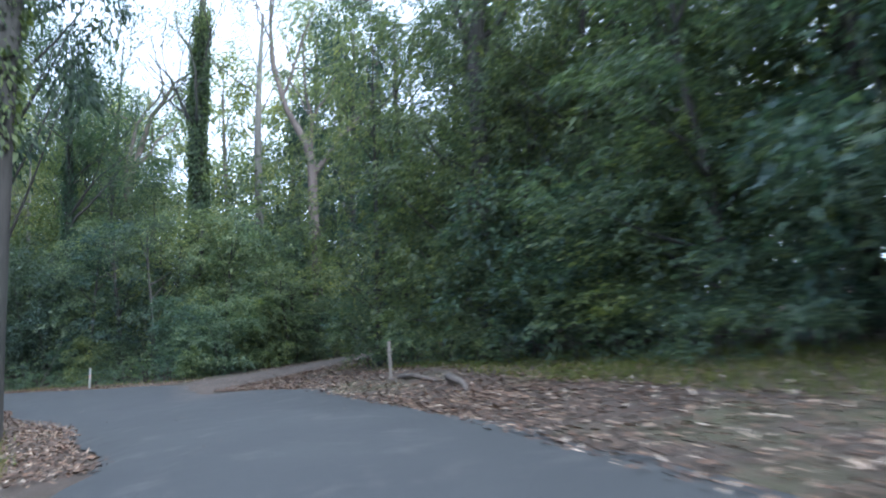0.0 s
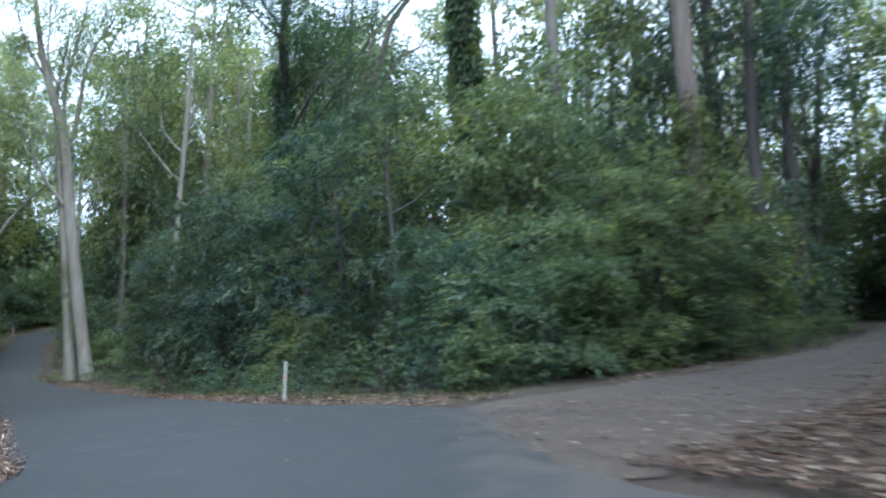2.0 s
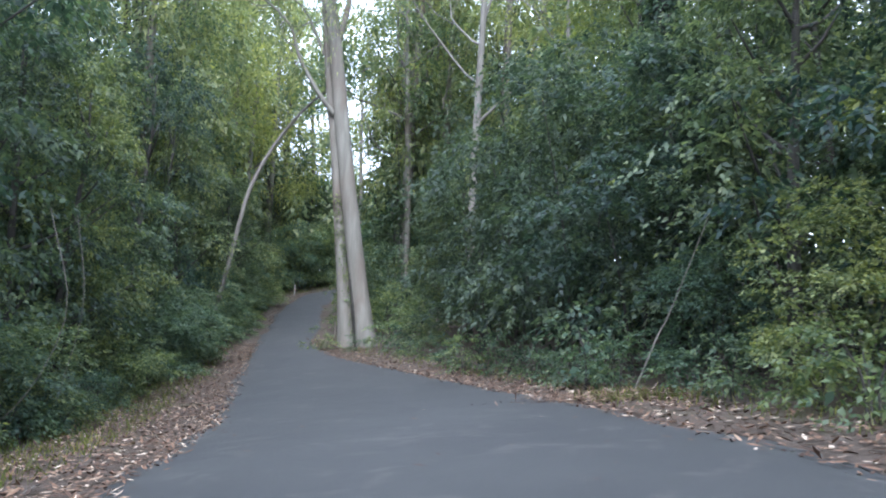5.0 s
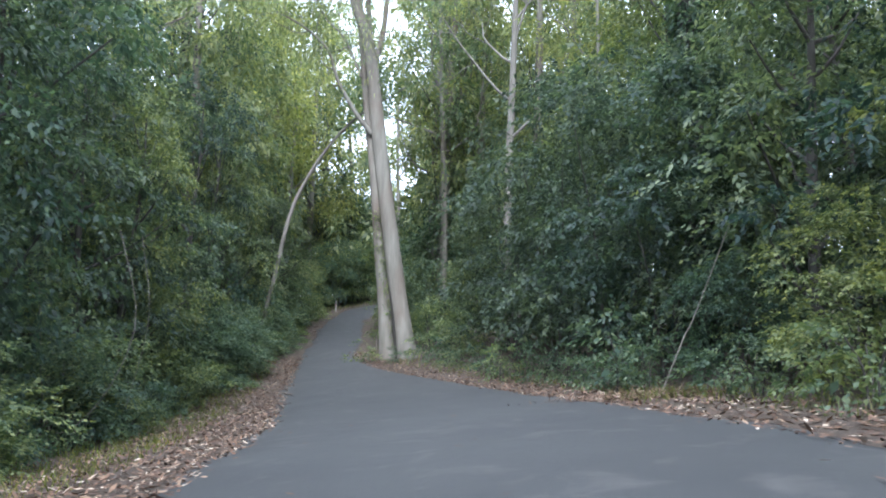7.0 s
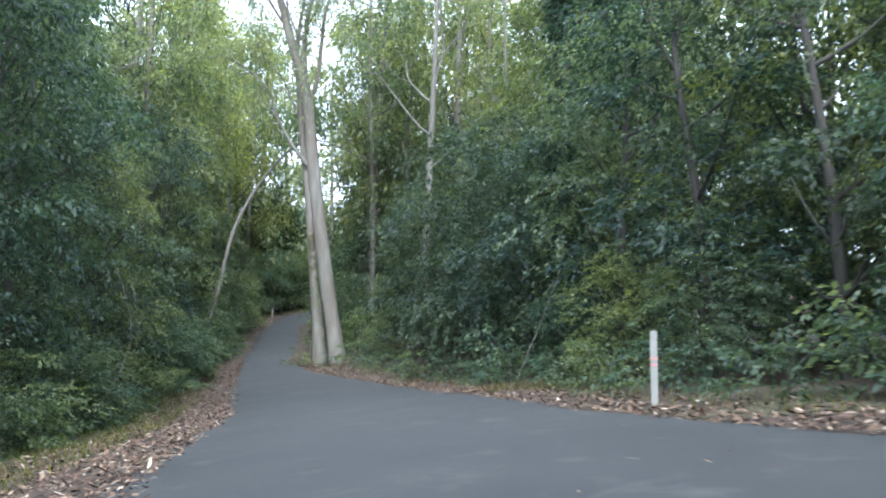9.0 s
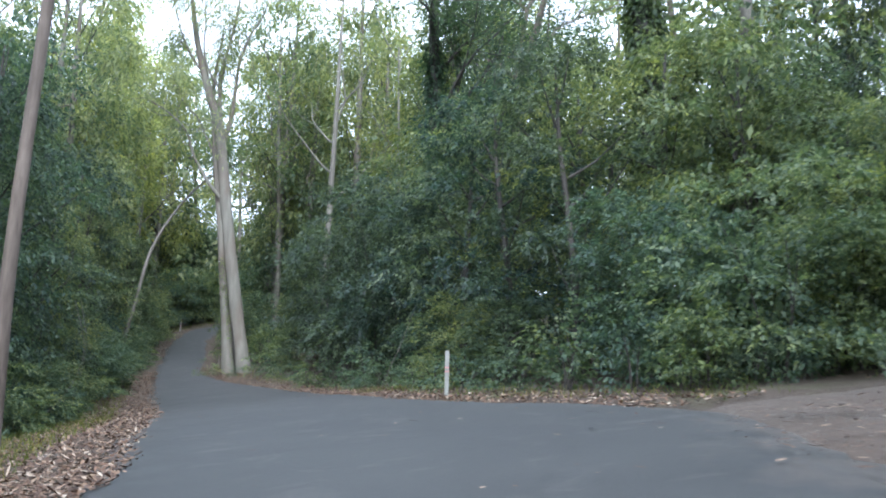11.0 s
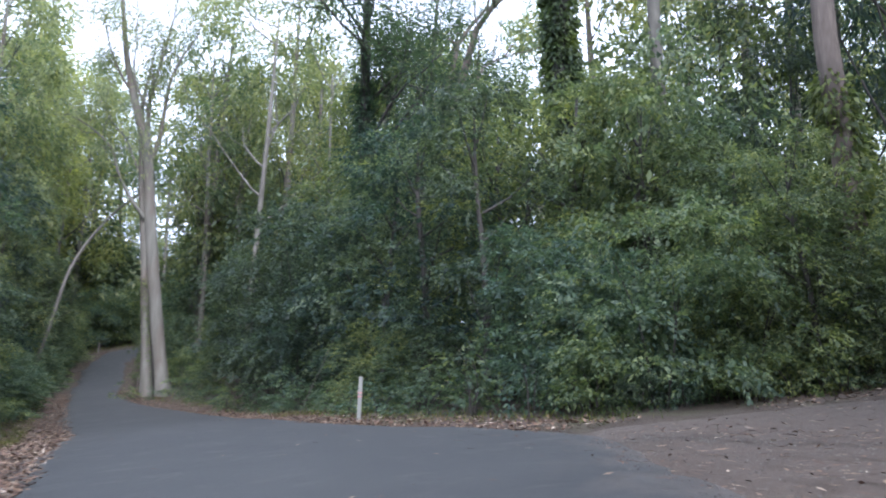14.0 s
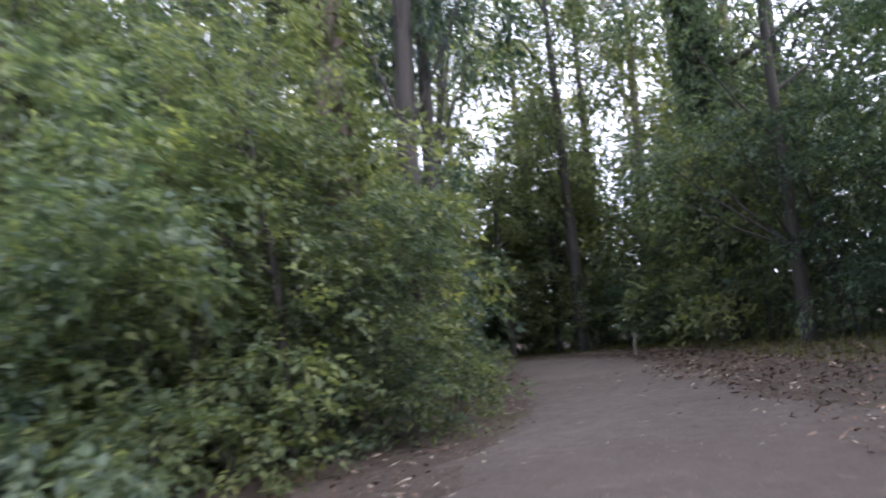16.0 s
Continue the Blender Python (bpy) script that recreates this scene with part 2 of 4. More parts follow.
def joined(pieces):
    """Several (vertices, quads) in one."""
    verts, faces, off = [], [], 0
    for v, f in pieces:
        verts.append(v)
        faces.append(np.asarray(f) + off)
        off += len(v)
    return np.concatenate(verts), np.concatenate(faces)


def spline(points, n):
    """n points on a smooth curve through points."""
    p = np.asarray(points, float)
    p = np.vstack([2 * p[0] - p[1], p, 2 * p[-1] - p[-2]])
    t = np.linspace(0, len(p) - 3 - 1e-6, n)
    i = t.astype(int)
    f = (t - i)[:, None]
    a, b, c, d = p[i], p[i + 1], p[i + 2], p[i + 3]
    return 0.5 * (2 * b + (c - a) * f + (2 * a - 5 * b + 4 * c - d) * f ** 2 + (3 * b - a - 3 * c + d) * f ** 3)


def unit(v):
    return v / (np.linalg.norm(v, axis=-1, keepdims=True) + 1e-9)


def leaves(rng, centres, out, per, spread, size, narrow=0.45, flat=0.55, droop=0.25, far=False):
    """Diamond leaves (three-cornered far off) in sprays round centres; out: the way each spray faces."""
    n = len(centres) * per
    c = np.repeat(centres, per, 0)
    o = np.repeat(unit(out), per, 0)
    off = rng.standard_normal((n, 3)) * spread
    off -= o * np.sum(off * o, 1)[:, None] * flat
    pos = c + off
    pos[:, 2] -= droop * np.linalg.norm(off, axis=1) ** 2 / max(spread, 0.05) * 0.4
    axis = unit(o * 0.7 + unit(off) * 0.9 + rng.standard_normal((n, 3)) * 0.5 + np.array([0, 0, -droop]))
    nor = unit(o * 0.6 + np.array([0, 0, 0.7]) + rng.standard_normal((n, 3)) * 0.55)
    side = unit(np.cross(axis, nor))
    s = size * rng.uniform(0.6, 1.35, (n, 1))
    w = s * narrow * 0.5
    if far:
        verts = np.stack([pos - side * w * 1.2, pos + side * w * 1.2, pos + axis * s - np.array([0, 0, 1]) * s * droop], 1).reshape(-1, 3)
        return verts, np.arange(3 * n).reshape(-1, 3)
    nor = np.cross(side, axis)
    verts = np.stack([pos, pos + axis * s * 0.45 + side * w - nor * s * 0.06, pos + axis * s - np.array([0, 0, 1]) * s * droop,
                      pos + axis * s * 0.45 - side * w - nor * s * 0.06], 1).reshape(-1, 3)
    return verts, np.arange(4 * n).reshape(-1, 4)


def fans(rng, centres, out, per, length, size, narrow=0.5, droop=0.35):
    """Leafy twigs: from each centre a drooping twig with leaves set alternately along both its sides."""
    n = len(centres)
    up = np.array([0, 0, 1.0])
    a = unit(unit(out) * np.array([1, 1, 0.35]) + rng.standard_normal((n, 3)) * np.array([0.45, 0.45, 0.25]))
    s = unit(np.cross(a, up + rng.standard_normal((n, 3)) * 0.3))
    nor = np.cross(s, a)
    t = (np.arange(per) + 0.5) / per
    way = np.where(np.arange(per) % 2, 1.0, -1.0)
    run = (length * rng.uniform(0.55, 1.35, n))[:, None]
    ex = lambda v: np.repeat(v, per, 0)
    along = (run * t).ravel()[:, None]
    pos = ex(centres) + ex(a) * along - up * (droop * run * t ** 2).ravel()[:, None] + rng.standard_normal((n * per, 3)) * size * 0.25
    tt, ww = np.tile(t, n)[:, None], np.tile(way, n)[:, None]
    axis = unit(ex(a) * (0.45 + 0.5 * tt) + ex(s) * ww * (0.95 - 0.6 * tt) - up * 0.25 + rng.standard_normal((n * per, 3)) * 0.28)
    face = unit(ex(nor) + rng.standard_normal((n * per, 3)) * 0.42)
    side = unit(np.cross(axis, face))
    face = np.cross(side, axis)
    m = size * rng.uniform(0.65, 1.3, (n * per, 1)) * (1.12 - 0.35 * tt)
    w = m * narrow * 0.5
    v = np.stack([pos, pos + axis * m * 0.42 + side * w - face * m * 0.07, pos + axis * m - up * m * 0.22, pos + axis * m * 0.42 - side * w - face * m * 0.07], 1)
    return v.reshape(-1, 3), np.arange(4 * n * per).reshape(-1, 4)


# ---- the lie of the land ----
def rise(v, w):
    return w * np.logaddexp(0, v / w)


def height(x, y):
    """Ground height: falls to the west, climbs north-west along the road and up the side track."""
    x, y = np.asarray(x, float), np.asarray(y, float)
    s, q = -0.72 * x + 0.69 * y, 0.45 * x + 0.89 * y
    z = 0.225 + 0.0847 * x + 0.0562 * y + 0.2026 * rise(s - 60, 8) + 0.0124 * rise(q - 20, 4)
    knoll = 0.221 * np.exp(-((x + 21) ** 2 + (y - 38) ** 2) / 84.5)
    dip = 0.211 * np.exp(-((x + 9) ** 2 + (y - 23.5) ** 2) / 32)
    along, across = -0.42 * (x + 0.9) + 0.907 * (y - 20.2), 0.907 * (x + 0.9) + 0.42 * (y - 20.2)
    mound = 0.2 * np.exp(-(along / 4.0) ** 2 - ((across - 0.4) / 1.7) ** 2)
    return z + knoll - dip + mound


LEFT = [(-1.4, -60), (-0.8, -25), (-1.1, 0), (-3.0, 10.3), (-6.1, 15.4), (-10.5, 21.6), (-15.0, 26.9), (-17.6, 29.1), (-22.4, 32.7),
        (-28.6, 37.7), (-35.0, 42.2), (-42.7, 47.8), (-48.4, 52.1), (-53.0, 56.0), (-58.3, 60.3), (-62.2, 64.2), (-65.3, 69.0), (-63.5, 80)]
RIGHT = [(5.4, -60), (5.4, -25), (4.7, 0), (1.8, 10.5), (-0.4, 15.2), (-4.7, 24.4), (-8.4, 27.3), (-12.0, 33.1), (-18.5, 36.8),
         (-25.7, 42.7), (-32.6, 47.2), (-41.8, 51.2), (-46.4, 53.9), (-50.0, 57.1), (-55.2, 61.3), (-59.2, 65.4), (-61.6, 69.6), (-60.0, 78)]
TRACK_L = [(-16.5, 33.0), (-11.8, 33.9), (-9.9, 35.7), (-7.9, 37.3), (-6.5, 40.5), (-5.3, 44), (-3.6, 51.0), (-3.6, 55), (-5, 59), (-7, 64)]
TRACK_R = [(-11.0, 25.6), (-8.4, 27.2), (-6.2, 29.4), (-5.0, 34), (-3.2, 40), (-2.0, 44.5), (-0.6, 49), (-0.3, 53), (-1.6, 58), (-4, 66)]


def strip(name, left, right, n, across, lift, mat, label, ragged=0.12, camber=0.05, tuck=0.0):
    rng = np.random.default_rng(5)
    a, b = spline(left, n), spline(right, n)
    wob = lambda: np.convolve(rng.standard_normal(n), np.ones(5) / 5, "same")[:, None] * ragged
    way = unit(b - a)
    a, b = a - way * wob(), b + way * wob()
    f = np.linspace(0, 1, across)[None, :, None]
    p = a[:, None] * (1 - f) + b[:, None] * f
    crown = camber * (1 - (2 * f[..., 0] - 1) ** 2)
    z = height(p[..., 0], p[..., 1]) + lift + crown
    z -= 0.12 * np.clip((tuck - np.linspace(0, 1, n)) / 0.03, 0, 1)[:, None]
    z[:, 0] -= 0.055
    z[:, -1] -= 0.055
    v = np.concatenate([p, z[..., None]], -1).reshape(-1, 3)
    i, j = np.meshgrid(np.arange(n - 1), np.arange(across - 1), indexing="ij")
    q = np.stack([i * across + j, i * across + j + 1, (i + 1) * across + j + 1, (i + 1) * across + j], -1).reshape(-1, 4)
    ob = part(name, raw_mesh(name, v, q, True), mat)
    return tagged(ob, label, name.replace("_", " "), kind="structure")


def ground_sheet():
    """Fine cells near the junction, coarse ones to the horizon."""
    near = np.arange(-40, 40.01, 0.5)
    grow = 40 * 1.25 ** np.arange(1, 20)
    ax = np.concatenate([-grow[::-1], near, grow])
    X, Y = np.meshgrid(ax - 15, ax + 30, indexing="ij")
    d = np.hypot(X + 15, Y - 30)
    fade = np.clip(1 - (d - 75) / 60, 0, 1)
    rng = np.random.default_rng(2)
    Z = height(-15 + (X + 15) * np.minimum(1, 80 / (d + 1e-6)), 30 + (Y - 30) * np.minimum(1, 80 / (d + 1e-6)))
    Z = Z + rng.standard_normal(Z.shape) * 0.018 * fade
    for left, right in ((LEFT, RIGHT), (TRACK_L, TRACK_R)):
        a, b = spline(left, 140), spline(right, 140)
        mid, half = (a + b) / 2, np.linalg.norm(b - a, axis=1) / 2
        for m, h in zip(mid, half):
            inside = np.hypot(X - m[0], Y - m[1]) < h - 0.2
            Z[inside] = np.minimum(Z[inside], height(X[inside], Y[inside]) - 0.05)
    n = len(ax)
    i, j = np.meshgrid(np.arange(n - 1), np.arange(n - 1), indexing="ij")
    q = np.stack([i * n + j, (i + 1) * n + j, (i + 1) * n + j + 1, i * n + j + 1], -1).reshape(-1, 4)
    ob = part("ground", raw_mesh("ground", np.stack([X, Y, Z], -1).reshape(-1, 3), q, True), SOIL)
    return tagged(ob, "brown forest soil with fallen leaves and thin grass", "ground", kind="structure")


ground_sheet()
strip("road", LEFT, RIGHT, 420, 13, 0.035, ASPHALT, "worn grey asphalt road bending through the forest", 0.16)
strip("gravel_track", TRACK_L, TRACK_R, 160, 11, 0.022, GRAVEL, "grey-brown gravel side track climbing into the forest", 0.35, 0.0, 0.115)


def at(x, y, turn=0.0, scale=1.0, sink=0.0, tall=None):
    z = float(height(x, y)) - sink
    return Matrix.Translation((x, y, z)) @ Matrix.Rotation(radians(turn), 4, "Z") @ Matrix.Diagonal((scale, scale, tall or scale, 1))


# ---- roadside posts ----
def guide_post(x, y, lean, turn, high=0.96, mat=None, band=True, wide=0.088):
    post = tagged(new("guide_post"), "weathered white timber guide post with two red bands" if band
                  else "small weathered timber post on the leaf-strewn verge", "post", "roadside posts")
    bm = bmesh.new()
    bmesh.ops.create_cube(bm, size=1)
    for v in bm.verts:
        v.co = (v.co.x * wide, v.co.y * 0.05, (v.co.z + 0.5) * (high + 0.25) - 0.25)
    bmesh.ops.bevel(bm, geom=bm.edges[:], offset=0.008, segments=2, affect="EDGES")
    part("shaft", bm, mat or POST_WHITE, post)
    if band:
        for level in (0.54, 0.625):
            bm = bmesh.new()
            bmesh.ops.create_cube(bm, size=1)
            for v in bm.verts:
                v.co = (v.co.x * 0.094, v.co.y * 0.056, v.co.z * 0.032 + high * level)
            part("reflector_band", bm, POST_RED, post, "narrow red reflector band")
    post.matrix_world = at(x, y, turn) @ Matrix.Rotation(radians(lean), 4, "Y")
    return post


guide_post(-18.2, 37.4, 0.5, 35)
guide_post(-65.2, 66.6, 0, 40, 0.9)
guide_post(-0.76, 18.82, -2, 10, 0.83, POST_WOOD, False, 0.065)
guide_post(0.1, 51.0, 1, -20, 0.62, POST_WOOD, False, 0.07)
guide_post(-45.4, 54.3, 3, -20, 0.8, POST_WOOD, False, 0.07)


# ---- plants ----
def shrub(rng, wide, tall, lobes, sprays, per, leaf, mat, name="shrub", label="", narrow=0.55, fill=1100, lobe=0.22, skirt=0.3, far=False, layer=0.42):
    """A shrub or small tree: a few stems, uneven lobes of leaf sprays lit from above, a loose inner mass."""
    top = tagged(new(name), label, "shrub" if tall < 5 else "small tree")
    d = unit(rng.standard_normal((lobes, 3)))
    share = (np.arange(lobes) + 0.5) / lobes
    d[:, 2] = 0
    d = unit(d)
    z = 0.09 + 0.86 * share
    girth = np.sqrt(np.clip(1 - (np.abs(z - 0.38) / 0.66) ** 2.2, 0.05, 1))
    c = d * (girth * rng.uniform(0.35, 1.0, lobes) ** 0.5 * wide * 0.42)[:, None]
    c[:, 2] = z * tall + rng.normal(0, 0.15, lobes)
    rad = wide * lobe * rng.uniform(0.45, 1.45, lobes)
    e = unit(rng.standard_normal((lobes * sprays, 3)) + np.repeat(d, sprays, 0) * 0.8 + np.array([0, 0, 0.8]))
    p = np.repeat(c, sprays, 0) + e * np.array([1, 1, layer]) * (np.repeat(rad, sprays) * rng.uniform(0.7, 1.1, lobes * sprays))[:, None]
    p[:, 2] = np.maximum(p[:, 2], rng.uniform(0.1, 1.3, len(p)) * skirt)
    if far:
        v, f = leaves(rng, p, e + np.array([0, 0, 0.3]), per, leaf * 1.7, leaf, narrow, 0.7, far=True)
    else:
        v, f = fans(rng, p, e, per, leaf * 4.2, leaf, narrow)
    a = unit(rng.standard_normal((fill, 3)))
    a *= (rng.uniform(0, 1, fill) ** 0.4)[:, None] * np.array([wide * 0.33, wide * 0.33, tall * 0.42])
    a[:, 2] += tall * 0.45
    v2, f2 = leaves(rng, a, a - np.array([0, 0, tall * 0.4]), 1, 0.05, leaf * 1.25, 0.6, 0.3, far=far)
    part("foliage", raw_mesh("foliage", *joined([(v, f), (v2, f2)])), mat, top)
    for k in range(3):
        t = rng.uniform(0, 6.28)
        tip = np.array([math.cos(t) * wide * 0.25, math.sin(t) * wide * 0.25, tall * rng.uniform(0.55, 0.85)])
        mid = tip * np.array([0.35, 0.35, 0.5]) + rng.standard_normal(3) * 0.025 * tall
        pts = spline([(math.cos(t) * 0.1, math.sin(t) * 0.1, -0.3), mid, tip], 8)
        part("stem", raw_mesh("stem", *tube(pts, np.linspace(0.009 * tall ** 0.7 + 0.009, 0.008, 8), 6), True), BARK_DARK, top)
    return top


def limbs_of(rng, base, way, length, radius, depth, out, tips, bend=0.35):
    """A crooked limb and its branches."""
    n = 7
    pts = [np.array(base, float)]
    d = unit(np.array(way, float))
    for _ in range(n - 1):
        d = unit(d + rng.standard_normal(3) * bend * 0.5 + np.array([0, 0, 0.10]))
        pts.append(pts[-1] + d * length / (n - 1))
    pts = np.array(pts)
    rad = np.linspace(radius, radius * 0.35, n)
    out.append(tube(pts[::2] if depth == 0 else pts, rad[::2] if depth == 0 else rad, 7 if radius > 0.06 else 4))
    if depth == 0:
        for k in (3, 5, 6):
            tips.append((pts[k], d))
        return
    for k in range(3 if depth > 1 else 4):
        i = rng.integers(2, n)
        side = unit(unit(pts[i] - pts[i - 1]) * 0.8 + rng.standard_normal(3) * 0.75 + np.array([0, 0, 0.2]))
        limbs_of(rng, pts[i], side, length * rng.uniform(0.45, 0.7), rad[i] * 0.62, depth - 1, out, tips, bend)
    tips.append((pts[-1], d))


def tall_tree(rng, path, radii, limb_list, leaf_mat, bark, per=26, leaf=0.3, spread=0.55, label="", name="tree", vine=None,
              narrow=0.28, extra_stems=(), crown=True, sides=14, far=False):
    """A forest tree: trunk along path, limbs from (height share, way, length, radius), leaf sprays at the twig ends."""
    top = tagged(new(name), label, "tree")
    pts = spline(path, 24)
    rad = np.interp(np.linspace(0, 1, 24), np.linspace(0, 1, len(radii)), radii)
    part("trunk", raw_mesh("trunk", *tube(pts, rad, sides, 0.02, rng), True), bark, top)
    for p2, r2 in extra_stems:
        q = spline(p2, 24)
        part("trunk", raw_mesh("trunk", *tube(q, np.interp(np.linspace(0, 1, 24), np.linspace(0, 1, len(r2)), r2), sides, 0.02, rng), True), bark, top)
    tips = []
    for share, way, length, radius in limb_list:
        i = min(int(share * 23), 23)
        bits = []
        limbs_of(rng, pts[i], way, length, radius, 2, bits, tips)
        part("limb", raw_mesh("limb", *joined(bits), True), bark, top)
    if crown and tips:
        c = np.array([t[0] for t in tips])
        o = np.array([t[1] for t in tips])
        k = 1
        c = c + rng.standard_normal(c.shape) * spread * 0.5
        part("crown", raw_mesh("crown", *leaves(rng, c, np.repeat(o, k, 0), per, spread, leaf, narrow, 0.3, 0.35, far)), leaf_mat, top)
    if vine:
        lo, hi, thick, count = vine
        h = rng.uniform(lo, hi, count)
        i = np.clip((h * 23).astype(int), 0, 22)
        f = (h * 23 - i)[:, None]
        c = pts[i] * (1 - f) + pts[i + 1] * f
        a = rng.uniform(0, 6.28, count)
        o = np.stack([np.cos(a), np.sin(a), np.full(count, 0.1)], 1)
        bulge = thick * (0.7 + 0.3 * np.sin(h * 37) * np.sin(a * 2 + h * 11)) * rng.uniform(0.75, 1.15, count)
        part("climbing_vine", raw_mesh("climbing_vine", *leaves(rng, c + o * bulge[:, None], o, 14, 0.2, 0.17, 0.6, 0.5, 0.5)), LEAF_VINE, top,
             "dense dark green climbing vine")
    return top


def random_limbs(rng, count, lo, length, radius):
    made = []
    for k in range(count):
        a = rng.uniform(0, 6.28)
        s = rng.uniform(lo, 1.0)
        made.append((s, (math.cos(a), math.sin(a), rng.uniform(0.5, 1.3)), length * rng.uniform(0.7, 1.2) * (1.25 - 0.5 * s), radius * (1.2 - 0.5 * s)))
    return made


def place(ob, m):
    ob.matrix_world = m
    return ob


rng = np.random.default_rng(11)
# shared shrub kinds, copied along the verges
SHRUBS = {
    "dark": [shrub(rng, 4.4, 6.2, 32, 30, 14, 0.125, LEAF_DARK, "broadleaf_shrub", "dense dark green broadleaf shrub at the forest edge", fill=600, skirt=0.7) for _ in range(3)],
    "mid": [shrub(rng, 4.4, 5.8, 32, 28, 14, 0.13, LEAF_MID, "green_shrub", "mid-green bushy shrub at the forest edge", fill=600, skirt=0.7) for _ in range(3)],
    "light": [shrub(rng, 3.6, 4.0, 24, 26, 13, 0.12, LEAF_LIGHT, "pale_shrub", "pale green leafy shrub with spreading sprays", 0.55, 350, 0.24, 0.75, layer=0.3) for _ in range(3)],
    "edge": [shrub(rng, 4.4, 6.0, 26, 7, 20, 0.17, (LEAF_MID, LEAF_LIGHT, LEAF_MID)[k], "edge_shrub", "leafy green shrub in the forest wall", 0.55, 200, skirt=0.6, far=True) for k in range(3)],
    "low": [shrub(rng, 1.5, 1.15, 10, 9, 10, 0.10, (LEAF_LIGHT, LEAF_MID, LEAF_LIGHT)[_], "low_shrub", "low green undergrowth plant on the verge", 0.5, 60) for _ in range(3)],
    "back": [shrub(rng, 5.0, 7.5, 22, 7, 16, 0.22, LEAF_MID if k else LEAF_VINE, "forest_shrub", "tall green shrub deep in the forest", 0.5, 200, far=True) for k in range(3)],
    "glade": [shrub(rng, 5.0, 6.5, 24, 8, 18, 0.2, (LEAF_LIGHT, LEAF_GUM, LEAF_LIGHT)[k], "bank_shrub", "pale green shrub on the bank beyond the bend", 0.5, 200, far=True) for k in range(3)],
    "sapling": [shrub(rng, 0.9, 1.3, 8, 5, 11, 0.12, LEAF_LIGHT, "sapling", "young pale green sapling on the verge", 0.5, 10, 0.26) for _ in range(3)],
}


def understory(rng, wide, tall, bare, mat, name, label, leaf=0.2, lobes=30, sprays=8, per=20, tight=1.7, far=False):
    """A leafy forest tree of middle height: trunk, limbs to each lobe of foliage, gaps between the lobes."""
    top = tagged(new(name), label, "tree")
    lean = rng.uniform(-0.6, 0.6, 2)
    pts = spline([(0, 0, -0.3), (lean[0] * 0.3, lean[1] * 0.2, tall * 0.35), (lean[0], lean[1], tall * 0.7), (lean[0] * 1.3, lean[1], tall * 0.93)], 14)
    part("trunk", raw_mesh("trunk", *tube(pts, np.linspace(0.016 * tall, 0.03, 14), 9, 0.03, rng), True), BARK_DARK, top)
    a = rng.uniform(0, 6.28, lobes)
    h = bare + (1 - bare) * (np.arange(lobes) + 0.5) / lobes
    reach = wide * 0.5 * np.sin(np.pi * np.clip((h - bare) / (1 - bare) * 0.85 + 0.14, 0, 1)) ** 0.6 * rng.uniform(0.3, 1, lobes)
    c = np.stack([np.cos(a) * reach + lean[0] * h, np.sin(a) * reach + lean[1] * h, h * tall], 1)
    for k in range(1, lobes, 3):
        i = int(np.clip(h[k] * 13 - 2, 2, 12))
        bough = tube(spline([pts[i], (pts[i] + c[k]) / 2 + np.array([0, 0, -0.15]), c[k]], 5), np.linspace(0.05, 0.012, 5), 5)
        part("limb", raw_mesh("limb", *bough, True), BARK_DARK, top)
    d = np.stack([np.cos(a), np.sin(a), np.zeros(lobes)], 1)
    n = lobes * sprays
    e = unit(rng.standard_normal((n, 3)) + np.repeat(d, sprays, 0) * 0.5 + np.array([0, 0, 0.45]))
    rad = np.repeat(wide * rng.uniform(0.1, 0.2, lobes), sprays) * rng.uniform(0.5, 1.15, n)
    p = np.repeat(c, sprays, 0) + e * np.array([1, 1, 0.42]) * rad[:, None]
    if far:
        v, f = leaves(rng, p, e + np.array([0, 0, 0.2]), per, leaf * tight, leaf, 0.5, 0.6, 0.4, True)
    else:
        v, f = fans(rng, p, e, per, leaf * 4.4, leaf, 0.5)
    part("crown", raw_mesh("crown", v, f), mat, top)
    return top


rng = np.random.default_rng(12)
SHRUBS["thick"] = [understory(rng, 5.6, 8.6, 0.1, (LEAF_MID, LEAF_DARK, LEAF_MID)[k], "thicket_tree", "small bushy tree with layered green foliage", 0.135, 42, 26, 13) for k in range(3)]
SHRUBS["gums"] = [understory(rng, 8.5, 24.0, 0.24, LEAF_GUM, "forest_gum", "tall pale-trunked gum with a loose leafy crown", 0.27, 46, 6, 30, 1.6, far=True) for k in range(3)]
for tree in SHRUBS["gums"]:
    for piece in tree.children:
        if piece.name.startswith("trunk"):
            piece.data.materials[0] = BARK_GUM
SHRUBS["under"] = [understory(rng, 5.0, 11.0, 0.25, LEAF_MID if k != 1 else LEAF_DARK, "understory_tree", "leafy green understory tree in the forest", 0.15, 32, 7, 34, 1.7, far=True) for k in range(3)]
SHRUBS["canopy"] = [understory(rng, 6.5, 17.0, 0.35, LEAF_VINE if k else LEAF_DARK, "canopy_tree", "tall dark leafy tree closing the canopy", 0.165, 44, 6, 38, 1.8, far=True) for k in range(3)]
SHRUBS["overhang"] = [understory(rng, 9.5, 14.0, 0.2, (LEAF_DARK, LEAF_MID, LEAF_MID)[k], "overhanging_tree", "broad leafy tree overhanging the gravel track", 0.14, 60, 26, 13) for k in range(3)]
USED = {k: 0 for k in SHRUBS}


